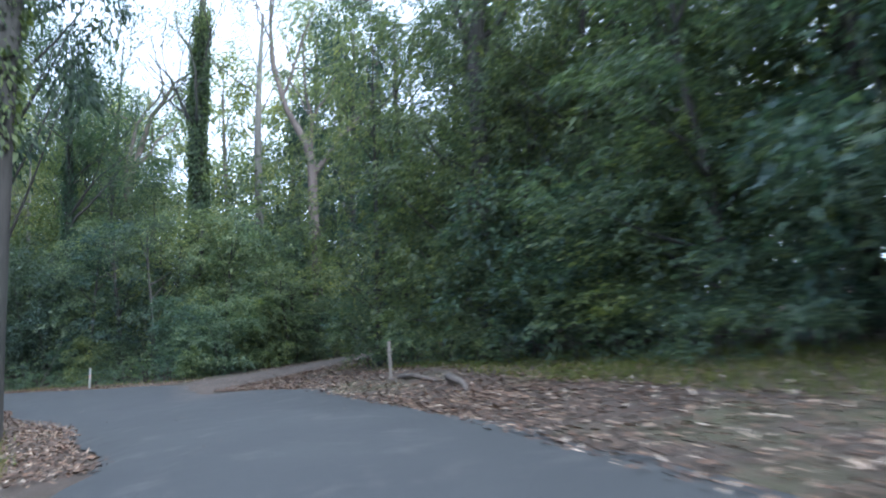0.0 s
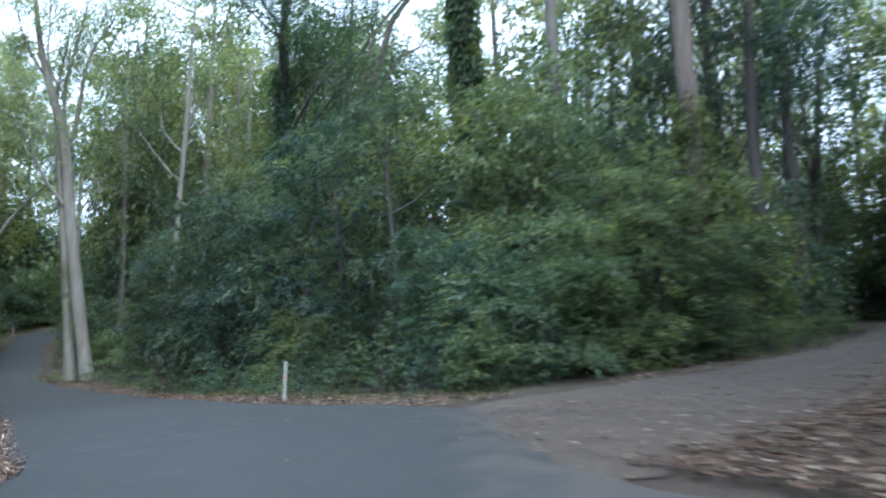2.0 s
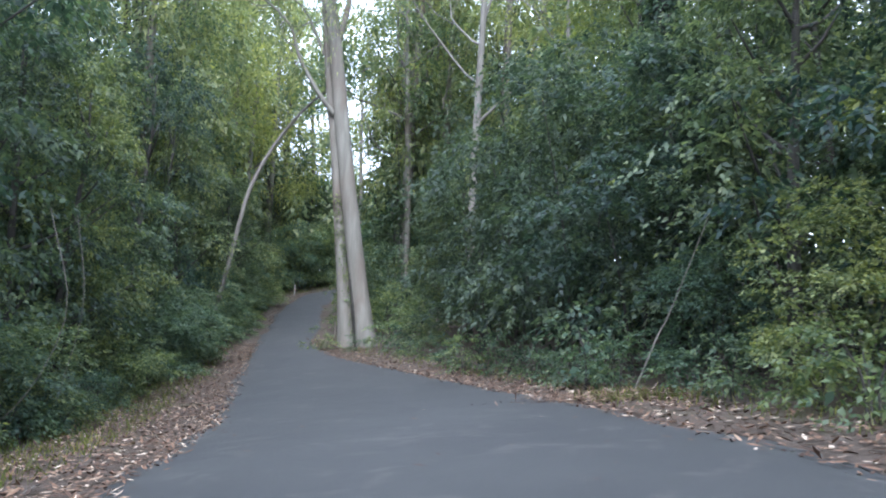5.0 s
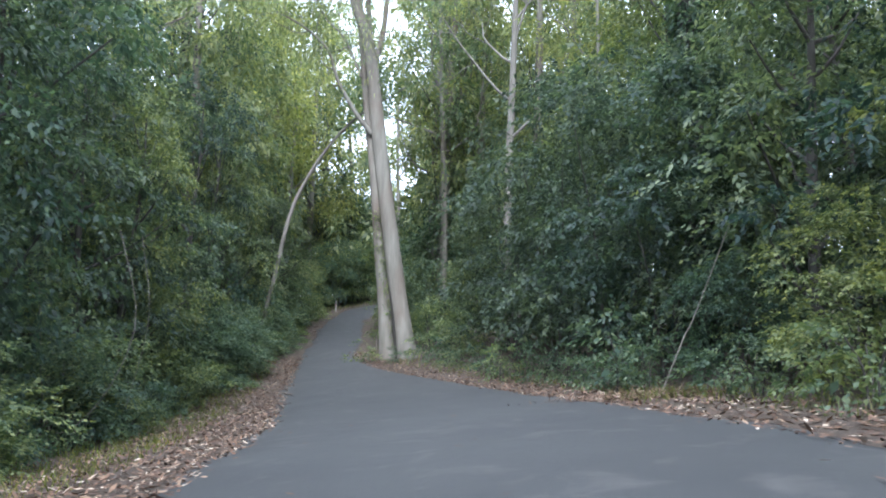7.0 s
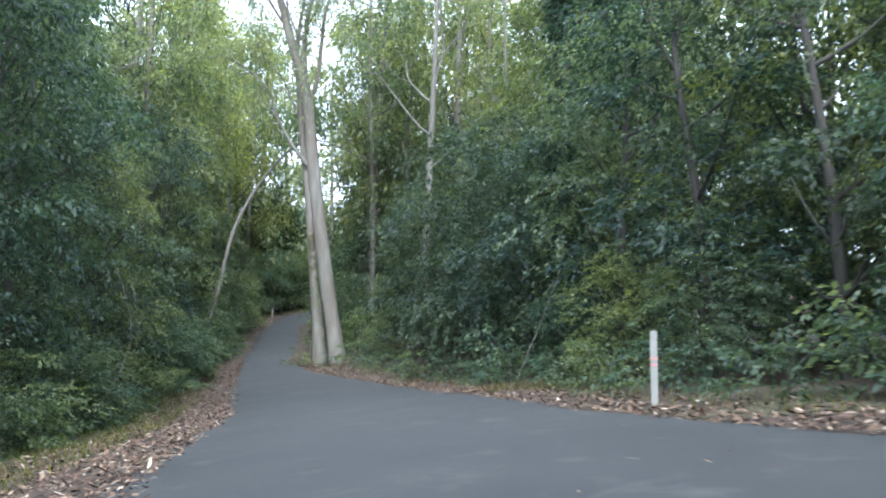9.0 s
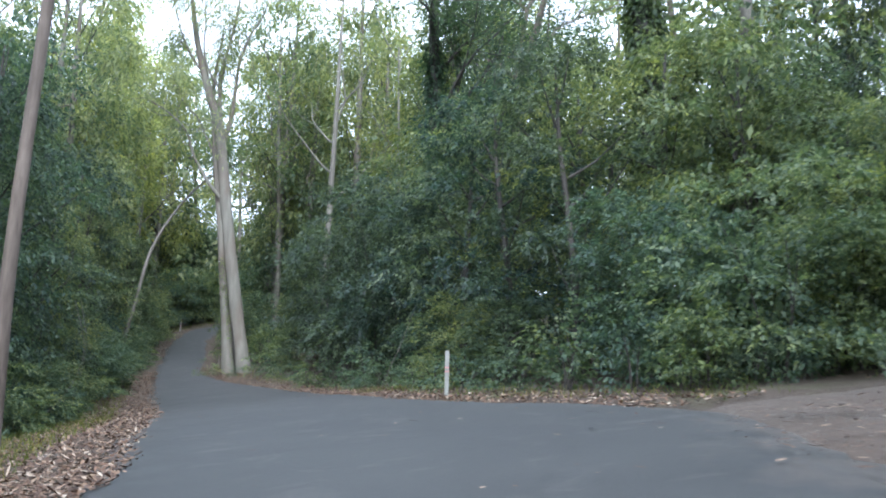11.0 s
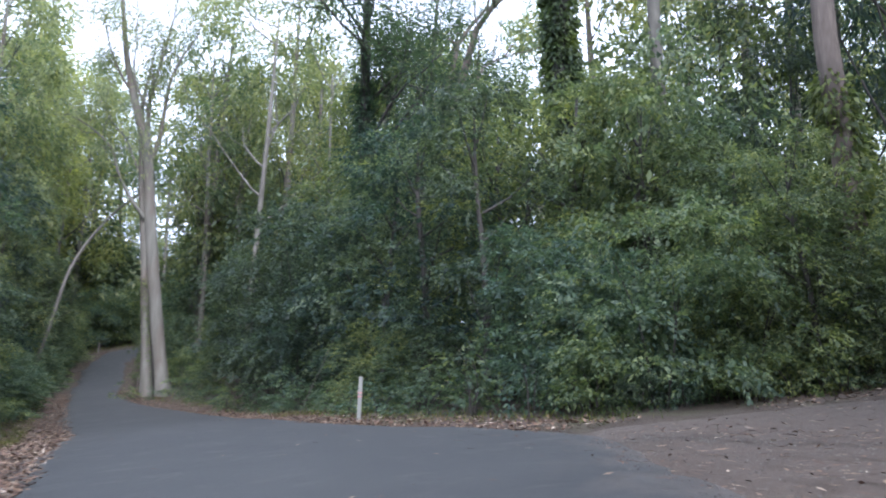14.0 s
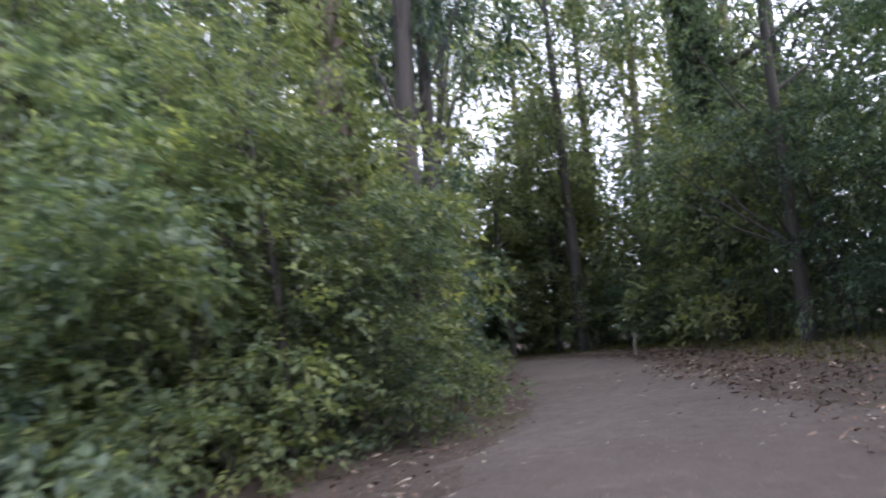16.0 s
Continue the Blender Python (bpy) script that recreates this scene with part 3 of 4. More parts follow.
def plant(kind, x, y, scale=1.0, tall=None, turn=None):
    """The next shrub of a kind; the first ones are used themselves, the rest are copies."""
    i = USED[kind]
    USED[kind] += 1
    m = at(x, y, random.uniform(0, 360) if turn is None else turn, scale, 0.05, tall)
    src = SHRUBS[kind][i % 3]
    if i < 3:
        src.matrix_world = m
        return src
    return copy_thing(src, m @ Matrix.Diagonal((*(1 / s for s in src.scale), 1)))


def hedge(line, kinds, step, depth, size, seed, jitter=0.6, tall=(0.9, 1.25)):
    """Plants along a line on the plan, in rows behind it."""
    r = random.Random(seed)
    p = spline(line, 400)
    run = np.concatenate([[0], np.cumsum(np.linalg.norm(np.diff(p, axis=0), axis=1))])
    for row in range(depth):
        s = r.uniform(0, step)
        while s < run[-1]:
            x, y = np.interp(s, run, p[:, 0]), np.interp(s, run, p[:, 1])
            i = min(int(np.searchsorted(run, s)), 398)
            nx, ny = p[i + 1] - p[i]
            k = math.hypot(nx, ny) + 1e-9
            away = row * step * 0.9 + r.uniform(0, jitter)
            x, y = x + ny / k * away, y - nx / k * away
            sc = size * r.uniform(0.8, 1.2) * (1 + 0.18 * row)
            plant(r.choice(kinds), x + r.uniform(-jitter, jitter), y, sc, sc * r.uniform(*tall), r.uniform(0, 360))
            s += step * r.uniform(0.8, 1.25)


# the thicket north of the road, east to west: pale spreading shrubs, a tall green mass, dark broadleaf shrubs
for x, y, s, h in ((-11.6, 37.1, 0.85, 0.9), (-10.2, 38.9, 0.8, 0.95), (-12.3, 41.8, 1.25, 2.1), (-13.0, 39.0, 0.7, 0.7)):
    plant("light", x, y, s, h)
for x, y, s, h in ((-15.2, 43.0, 1.0, 1.05), (-19.4, 42.6, 1.0, 1.02), (-22.4, 44.8, 0.95, 1.1), (-17.6, 44.8, 1.0, 1.05), (-16.6, 40.7, 0.85, 1.0), (-13.4, 42.0, 0.8, 0.95),
                   (-11.2, 43.8, 0.9, 0.85), (-8.9, 40.6, 0.6, 0.48), (-10.6, 41.2, 0.75, 0.62)):
    plant("thick", x, y, s, h)
for x, y, s, h in ((-23.6, 44.6, 0.5, 0.45), (-18.4, 40.4, 0.45, 0.4), (-20.8, 42.0, 0.5, 0.45), (-14.2, 38.8, 0.7, 0.72)):
    plant("mid", x, y, s, h)
for x, y, s, h in ((-26.4, 47.2, 1.05, 1.15), (-29.4, 49.4, 1.25, 1.45), (-32.4, 51.0, 1.15, 1.45), (-35.6, 53.2, 1.0, 1.3), (-24.6, 48.4, 1.2, 1.3), (-12.4, 42.2, 0.85, 0.95), (-38.4, 55.4, 0.9, 1.05)):
    plant("dark", x, y, s, h)
hedge([(-14, 47.5), (-22, 51), (-30, 54.5), (-40, 60), (-50, 70)], ["back"], 4.0, 2, 1.15, 3)
hedge([(-46.2, 56.6), (-51.6, 61.2), (-56.2, 65.4), (-58.4, 70.5)], ["edge"], 2.4, 1, 0.65, 4)
hedge([(-46.5, 60.0), (-53, 66.0), (-56.5, 73)], ["back"], 3.0, 2, 1.0, 24)
hedge([(-57.5, 69), (-57.8, 75), (-56, 84)], ["glade"], 3.2, 2, 1.1, 25)
hedge([(-9, 66), (-5.6, 58), (-4.8, 52), (-6.4, 46), (-7.8, 42.6)], ["edge"], 2.4, 1, 0.75, 5)
hedge([(-12, 66), (-9, 56), (-10.5, 47.5)], ["back"], 3.4, 2, 0.9, 26)
hedge([(-8, 69), (0, 65), (5.5, 58), (8.5, 49)], ["back"], 2.2, 2, 0.8, 91)
hedge([(-4.5, 67), (1.2, 60.5), (3.4, 54), (3.2, 47), (3.0, 42)], ["low"], 1.1, 1, 1.4, 92)
# the wall of green west of the road
hedge([(-69.5, 70), (-66, 64.4), (-60.4, 59), (-53, 52.2), (-44.0, 45.4)], ["glade", "light"], 2.6, 1, 0.8, 6, 0.8, (0.6, 0.85))
hedge([(-43.9, 43.3), (-38.0, 38.9), (-31.8, 33.8), (-27.0, 30.0)], ["thick", "mid", "thick", "light"], 2.3, 1, 0.95, 66, 0.7, (1.15, 1.5))
hedge([(-69, 92), (-67.8, 82), (-68.6, 74), (-67.6, 67.6)], ["light", "glade"], 2.4, 1, 0.9, 67)
hedge([(-48, 43.5), (-39, 35.0), (-32.0, 26.8)], ["under"], 4.4, 1, 0.75, 69, 0.8, (0.9, 1.1))
hedge([(-70, 62), (-58, 50), (-50, 42.0), (-42, 34.0), (-37, 27)], ["back"], 3.2, 2, 1.25, 27, 0.8, (1.2, 1.7))
hedge([(-62, 61.4), (-53, 53.6), (-43.3, 45.4), (-34.9, 38.5), (-28.3, 33.0)], ["light", "light", "low"], 2.0, 1, 0.72, 7, 0.5, (0.7, 1.0))
hedge([(-26.6, 28.4), (-21.1, 24.0), (-15.1, 18.9)], ["mid", "light"], 3.0, 1, 0.95, 8)
hedge([(-14.5, 18.6), (-10.2, 12.6), (-7.0, 6)], ["edge"], 3.0, 1, 0.9, 68)
hedge([(-26, 24), (-17, 16), (-10, 6), (-8, -10)], ["back"], 4.0, 1, 1.2, 28)
# the east side between road and track
hedge([(7.8, 8), (6.4, 13.4), (4.4, 17.6), (1.6, 21.4), (-0.2, 25.2), (-1.4, 28.6)], ["thick", "light", "mid", "edge"], 2.4, 1, 0.85, 9, 0.5)
hedge([(11, 6), (9, 13.5), (6.5, 19.0), (3.4, 23.6), (1.6, 28)], ["under", "back"], 3.0, 1, 1.0, 29, 0.5, (0.9, 1.1))
hedge([(12.5, 4), (10.6, 13), (8.4, 20), (5.6, 26)], ["back"], 3.0, 2, 1.3, 30)
hedge([(-1.0, 30.4), (0.2, 35), (1.8, 40.0), (2.6, 44.0), (2.6, 48), (2.6, 52), (1.6, 57), (-0.6, 62), (-4, 70)], ["edge", "thick", "light"], 2.3, 1, 0.8, 10, 0.4)
hedge([(2.6, 30), (4.6, 38), (5.6, 47), (5.4, 54), (3, 62)], ["back"], 3.4, 2, 1.1, 31)
# understory and canopy trees filling the wood above the shrubs
for x, y, s, h in ((-6.9, 45.2, 0.95, 1.3), (-5.6, 49.5, 0.9, 1.3), (-8.2, 50.5, 1.0, 1.3), (-4.6, 56, 1.0, 0.9), 
                   (5.5, 24, 1, 1), (2.4, 30.5, 0.9, 0.9), (8.6, 17, 1, 1), (-25.4, 52.4, 0.9, 0.95), (-31, 56, 0.9, 1.0), (-12.6, 53.5, 0.8, 1.0),
                   (-35.4, 32.6, 1.0, 0.9), (-40.9, 37.9, 1.0, 0.95), (-31.2, 27.9, 1.0, 0.95), (-46.9, 41.9, 0.9, 0.85), (-27.4, 23.8, 0.9, 0.85)):
    plant("canopy", x, y, s, h)
for x, y, s, h in ((-48, 64, 1, 1), (-42, 66, 1, 1.05), (-35.5, 64.5, 1, 1), (-31, 66, 0.95, 0.9), (-55, 69, 1, 1), (-55, 80, 1, 1), (-66, 58, 0.9, 0.9), (-58.5, 50, 0.9, 0.9), (-80, 68, 1, 0.9),
                   (-15, 61, 0.9, 0.95), (-49, 74, 1, 1.1), (-38, 73, 1, 1.1), (-27, 71, 1, 1.1), (-8, 62, 0.9, 0.9), (-53, 43, 0.9, 0.9)):
    plant("gums", x, y, s, h)
for x, y, s, h in ((-14.0, 45.2, 0.85, 0.8), (-18.2, 46.4, 0.9, 0.85), (-22.6, 48.4, 0.95, 0.9), (-10.0, 47.5, 0.9, 0.95), (-27.6, 51.0, 0.9, 0.85), (-33.2, 54.5, 0.8, 0.8), (-37.4, 58.4, 0.8, 0.75),
                   (-44.0, 62, 0.9, 0.8), (-50, 67, 1, 0.9), (-56, 52.4, 0.9, 0.85), (-51.8, 45.6, 0.9, 0.9), (-45.7, 40.0, 0.9, 0.9), (-39.7, 35.2, 0.95, 0.9), (-34.3, 31.0, 0.9, 0.9),
                   (-29.5, 26.8, 0.9, 0.9), (-62, 57.5, 0.9, 0.8), (-1.2, 59, 0.8, 0.7), (-2.8, 63, 0.9, 0.8), (0.6, 32.6, 0.7, 0.75), (5.8, 20.6, 0.9, 0.9), (-12.0, 13.0, 0.8, 0.8), (-18.5, 20.5, 0.9, 0.8)):
    plant("under", x, y, s, h)
for x, y, s, h in ((-1.9, 30.2, 1.0, 1.05), (-2.6, 28.4, 0.58, 0.9), (1.2, 25.8, 0.9, 1.0), (0.5, 34.4, 0.85, 1.05), (1.6, 45.6, 0.8, 1.0), (3.2, 40.6, 0.9, 1.1), (4.0, 21.8, 0.8, 1.0)):
    plant("overhang", x, y, s, h)
plant("thick", -2.7, 29.9, 0.8, 0.95)
for kind, x, y, s, h in (("light", 5.6, 17.8, 1.1, 1.15), ("light", 4.0, 19.6, 1.0, 1.0), ("thick", 2.4, 22.9, 0.9, 1.0), ("mid", 1.2, 21.2, 0.5, 0.62), ("light", 0.2, 22.4, 0.7, 0.85), ("light", 7.4, 15.0, 1.0, 1.0)):
    plant(kind, x, y, s, h)
# the tall edge of the wood along the far left of the road
for x, y, s, h in ((-46.5, 45.0, 0.95, 1.45), (-50.5, 48.0, 0.95, 1.4), (-54.5, 51.2, 0.9, 1.3), (-57.0, 55.8, 0.8, 1.0), (-60.4, 58.4, 0.8, 0.95)):
    plant("thick", x, y, s, h)
plant("canopy", -10.7, 19.9, 0.9, 1.1)
plant("under", 0.8, 59.6, 0.9, 0.95)
plant("under", -21.0, 51.0, 1.0, 1.15)
plant("gums", 1.6, 64.5, 0.9, 0.85)
for x, y, s, h in ((-56.5, 71.5, 1.0, 0.95), (-53.2, 65.2, 1.0, 1.0)):
    plant("gums", x, y, s, h)
for x, y, s, h in ((-3.4, 69.0, 1.1, 1.15), (-7.6, 71.5, 1.1, 1.15), (4.8, 49.6, 1.0, 1.05)):
    plant("canopy", x, y, s, h)
hedge([(-70.6, 67.5), (-71.6, 74), (-71.0, 83)], ["glade"], 2.0, 2, 0.65, 97)
plant("gums", 5.8, 53.5, 0.8, 0.75)
plant("light", -2.9, 28.2, 0.6, 0.65)
for x, y, s, h in ((1.0, 57.4, 1.0, 1.1), (4.2, 63.0, 1.1, 1.2), (6.0, 57.0, 1.0, 1.1)):
    plant("canopy", x, y, s, h)
for x, y, s, h in ((-44.5, 69.5, 1.0, 0.95), (-51.5, 70.5, 1, 1.0), (-39.5, 68, 1.0, 0.9), (-57, 73.5, 1, 0.95), (-33, 69, 1, 1.0), (-71, 88, 1.1, 1.0), (-70.5, 84, 1, 0.9)):
    plant("gums", x, y, s, h)
hedge([(-64, 86), (-69.5, 87), (-75, 84)], ["glade"], 2.2, 2, 0.9, 93)
hedge([(-80, 92), (-79, 82), (-77, 73), (-74, 66)], ["glade"], 2.4, 2, 1.15, 96)
for x, y, s, h in ((-57, 49, 1.1, 1.3), (-64, 57, 1.1, 1.35), (-47.5, 37.5, 1.1, 1.15), (-40, 30, 1.1, 1.1), (-49.5, 62.5, 1, 1.25), (-43, 63.5, 1, 1.3), (-11.5, 57, 1, 1.1), (-17.2, 53.6, 0.8, 0.95), (-51.5, 47.5, 0.9, 1.2),
                   (-78, 74, 1.1, 0.9), (-82, 81, 1.1, 1.0), (-76.5, 67.5, 1.1, 0.9), (-74, 62.5, 1, 0.9), (-86, 73, 1.1, 1.0), (-80, 63, 1.1, 1.0), (-62.5, 54.0, 1.1, 1.1), (-69, 60.5, 1.1, 1.2), (-75, 70.5, 1.1, 1.15), (-79, 75, 1.2, 1.3), (-74, 66, 1.1, 1.2), (-69.5, 56, 1, 0.9), (-77, 88, 1.1, 0.9)):
    plant("gums", x, y, s, h)
for x, y, s, h in ((-77.5, 77, 1.1, 0.9), (-76.0, 71.5, 1.0, 0.8), (-76.5, 82, 1.1, 0.9), (-71, 85, 1.1, 0.8), (-69, 86, 1.1, 0.9), (-79, 79, 1.2, 1.1)):
    plant("under", x, y, s, h)
# low growth at the foot of the thickets
hedge([(-7.6, 40.8), (-9.0, 38.9), (-10.6, 37.4), (-12.8, 36.0)], ["low"], 1.1, 2, 0.75, 94, 0.3)
hedge([(-8.6, 41.6), (-10.4, 40.2), (-13.4, 39.2)], ["low"], 1.1, 1, 1.1, 95, 0.3)
plant("thick", -9.1, 39.6, 0.55, 0.6)
plant("mid", -8.0, 41.3, 0.5, 0.6)
for x, y in ((-69.2, 75.4), (-69.0, 78.6), (-68.9, 71.8)):
    plant("light", x, y, 1.2, 1.1)
hedge([(-13.0, 35.6), (-16.0, 37.2), (-19.6, 39.6), (-26, 44.6), (-33, 48.8), (-39, 51.6)], ["low", "sapling", "low", "low"], 1.7, 1, 0.8, 12, 0.4, (0.8, 1.1))
hedge([(-46.4, 47.8), (-37.0, 40.5), (-30.2, 35.2), (-24.6, 30.5)], ["low"], 1.2, 1, 0.75, 13, 0.5)
hedge([(-13.5, 20.9), (-9.4, 14.8), (-5.6, 9.5)], ["low"], 1.4, 1, 0.8, 14, 0.4)
hedge([(-9.4, 38.6), (-7.0, 41.0), (-6.0, 46), (-4.4, 52)], ["low"], 1.8, 1, 0.7, 15, 0.4)
hedge([(5.4, 13.4), (3.4, 17.0), (0.6, 20.8), (-1.4, 24.8), (-2.4, 28.6)], ["low", "low", "sapling"], 1.8, 1, 0.75, 16, 0.4)
for x, y, s in ((-12.0, 38.4, 0.5), (-13.2, 37.7, 0.45), (-10.8, 39.7, 0.5), (-14.6, 38.9, 0.5), (-9.4, 41.0, 0.5)):
    plant("edge", x, y, s)
plant("low", -42.9, 51.5, 0.7)
plant("low", -41.2, 51.9, 0.55)
for x, y, s in ((-15.3, 37.4, 1.1), (-12.5, 36.0, 1.0), (-26.5, 45.3, 1.25), (-25.7, 44.0, 1.1), (-24.9, 43.6, 0.7), (-31.8, 47.6, 0.8), (-13.9, 37.6, 0.8)):
    plant("sapling", x, y, s)
for kind, x, y, s in (("light", -43.2, 55.8, 0.6), ("light", -39.4, 53.8, 0.5), ("edge", -45.6, 58.0, 0.7), ("low", -40.2, 52.7, 1.0), ("low", -38.6, 52.3, 1.0), ("edge", -41.2, 56.4, 0.7), ("low", -44.4, 55.0, 0.9)):
    plant(kind, x, y, s)

# ---- single trees ----
rng = np.random.default_rng(21)
UP = (0, 0, 1)


def twin_gum():
    """The pale gum at the road edge: a leaning main trunk, a slimmer one behind it, three rising limbs and an arching side limb."""
    top = tagged(new("gum_tree"), "tall twin-trunked gum with smooth pale bark at the road edge", "tree")

    def run(rows, count):
        """Points from (across, height, depth, radius) rows; across lies square to the road."""
        k = np.array(rows, float)
        q = spline(np.stack([0.655 * k[:, 0] - 0.756 * k[:, 2], 0.756 * k[:, 0] + 0.655 * k[:, 2], k[:, 1]], 1), count)
        return q, np.interp(np.linspace(0, 1, count), np.linspace(0, 1, len(k)), k[:, 3])

    for rows in ([(0.72, -0.4, 0, 0.56), (0.62, 0.35, 0, 0.44), (0.34, 1.9, 0, 0.39), (0.08, 3.5, 0, 0.365), (-0.42, 6.7, 0, 0.335), (-0.84, 9.6, 0, 0.31), (-1.2, 12.4, 0, 0.295), (-1.55, 14.4, 0.05, 0.29),
                  (-2.0, 15.7, 0.1, 0.26), (-2.5, 17.3, 0.1, 0.21), (-3.0, 19.2, 0, 0.17), (-3.4, 21.5, 0, 0.13), (-3.9, 25.0, 0, 0.06)],
                 [(-0.08, -0.4, 0.4, 0.5), (-0.16, 0.3, 0.4, 0.4), (-0.36, 2.5, 0.4, 0.33), (-0.66, 5.0, 0.38, 0.275), (-1.04, 8.5, 0.36, 0.235), (-1.48, 11.6, 0.35, 0.19), (-1.68, 13.6, 0.3, 0.17), (-1.9, 15.4, 0.4, 0.13), (-1.9, 17.6, 0.9, 0.1), (-1.6, 20.5, 1.4, 0.06)]):
        q, r = run(rows, 40)
        part("trunk", raw_mesh("trunk", *tube(q, r, 20, 0.015, rng), True), BARK_GUM, top)
    tips = []
    for rows in ([(-1.36, 13.6, 0, 0.15), (-1.5, 15.3, -0.1, 0.125), (-1.55, 16.8, -0.1, 0.11), (-1.3, 18.6, -0.1, 0.09), (-0.9, 20.7, 0, 0.07), (-0.5, 24.5, 0, 0.03)],
                 [(-1.5, 16.3, -0.1, 0.08), (-2.1, 17.1, -0.2, 0.07), (-2.55, 18.4, -0.3, 0.06), (-2.6, 20.5, -0.3, 0.045), (-2.8, 23.0, -0.3, 0.02)],
                 [(-1.2, 13.0, 0, 0.13), (-0.85, 14.6, 0, 0.125), (-0.7, 16.4, 0, 0.11), (-0.55, 18.2, 0, 0.09), (0.0, 20.0, 0, 0.07), (0.7, 21.4, 0, 0.05), (1.2, 23.6, 0, 0.02)],
                 [(-1.2, 9.9, 0.0, 0.11), (-2.0, 10.9, -0.2, 0.095), (-2.75, 12.2, -0.3, 0.08), (-3.25, 13.6, -0.3, 0.065), (-4.3, 14.6, -0.3, 0.05), (-5.6, 15.3, -0.3, 0.03)],
                 [(-1.75, 12.6, 0.2, 0.07), (-2.2, 13.6, 0.2, 0.06), (-2.7, 14.6, 0.3, 0.05), (-3.6, 15.6, 0.4, 0.04), (-4.4, 17.4, 0.4, 0.02)],
                 [(-2.45, 17.2, 0.1, 0.09), (-3.1, 18.0, 0, 0.07), (-3.9, 19.6, 0, 0.05), (-4.6, 22.0, 0, 0.02)]):
        q, r = run(rows, 18)
        bits = [tube(q, r, 9, 0.03, rng)]
        for k in (6, 8, 9, 11, 12, 13, 14, 15, 16, 17):
            d = unit(unit(q[k] - q[k - 1]) * 0.7 + rng.standard_normal(3) * 0.8 + np.array([0, 0, 0.25]))
            limbs_of(rng, q[k], d, rng.uniform(1.2, 2.4), r[k] * 0.5, 1, bits, tips, 0.5)
        part("limb", raw_mesh("limb", *joined(bits), True), BARK_GUM, top)
    c, o = np.array([t[0] for t in tips]), np.array([t[1] for t in tips])
    part("crown", raw_mesh("crown", *leaves(rng, c + rng.standard_normal(c.shape) * 0.25, o, 22, 0.36, 0.19, 0.3, 0.3, 0.6)), LEAF_GUM, top)
    # dark strip laid on the main trunk and a little climber, in the cleft between the trunks
    z = np.linspace(0.05, 3.1, 16)
    lean = 0.62 - 0.152 * z
    half = 0.135 * np.sin(np.pi * np.clip((z + 0.5) / 3.7, 0, 1)) ** 0.8
    ang = np.linspace(-1, 1, 5)
    rad = np.interp(z, [0.05, 0.35, 1.9, 3.5], [0.46, 0.445, 0.39, 0.36]) + 0.012
    v = []
    for zz, l, h, rr in zip(z, lean, half, rad):
        for k in ang:
            t = -1.12 + k * h / rr
            u, w = l + rr * math.sin(t), -rr * math.cos(t) + 0.05 * (1 - k * k) * 0
            v.append((0.655 * u - 0.756 * w, 0.756 * u + 0.655 * w, zz))
    i, j = np.meshgrid(np.arange(15), np.arange(4), indexing="ij")
    part("hollow", raw_mesh("hollow", v, np.stack([i * 5 + j, i * 5 + j + 1, (i + 1) * 5 + j + 1, (i + 1) * 5 + j], -1).reshape(-1, 4), True), BARK_DARK, top, "narrow dark strip on the trunk along the cleft")
    h = rng.uniform(0.1, 6.5, 260) ** 1.0
    u = 0.12 - 0.135 * h + rng.normal(0, 0.07, 260)
    w = np.full(260, 0.12)
    p = np.stack([0.655 * u - 0.756 * w, 0.756 * u + 0.655 * w, h], 1)
    part("climbing_vine", raw_mesh("climbing_vine", *leaves(rng, p, np.tile([0.7, -0.6, 0.1], (260, 1)), 5, 0.09, 0.08, 0.6, 0.5, 0.5)), LEAF_VINE, top, "thin dark climber in the cleft")
    return top


gum = twin_gum()
place(gum, at(-42.3, 52.6))
road_gum = tall_tree(rng, [(0, 0, -0.3), (0.03, -0.05, 3.5), (0.0, 0.1, 7.4), (0.2, 0.15, 11), (0.1, 0.5, 17), (0.3, 0.6, 21)], (0.14, 0.125, 0.115, 0.10, 0.08, 0.035),
                     [(0.5, (-0.5, -0.7, 0.1), 3.0, 0.05)] + random_limbs(rng, 5, 0.6, 4.5, 0.07), LEAF_GUM, BARK_RED, 16, 0.22, 0.45, "slender leaning pale gum beside the road", "gum_tree")
place(road_gum, at(-23.4, 30.8))
red = tall_tree(rng, [(0, 0, -0.3), (0.1, 0, 4), (-0.1, 0, 8), (-0.3, 0.1, 11.6), (-1.7, 0.2, 14.5), (-2.5, 0.3, 18), (-2.6, 0.4, 23)], (0.37, 0.30, 0.275, 0.25, 0.15, 0.11, 0.06),
                [(0.47, (0.75, 0.2, 1.1), 9, 0.19), (0.52, (0.15, -0.2, 1.2), 7, 0.13), (0.7, (0.5, 0.4, 1.2), 6, 0.11), (0.75, (-0.5, 0.3, 1), 6, 0.11), (0.9, (0.2, -0.4, 1), 5, 0.09)],
                LEAF_GUM, BARK_RED, 34, 0.17, 0.55, "tall red-brown barked tree forking above the thicket", "tree", vine=(0.08, 0.3, 0.4, 260))
place(red, at(-8.4, 42.7))
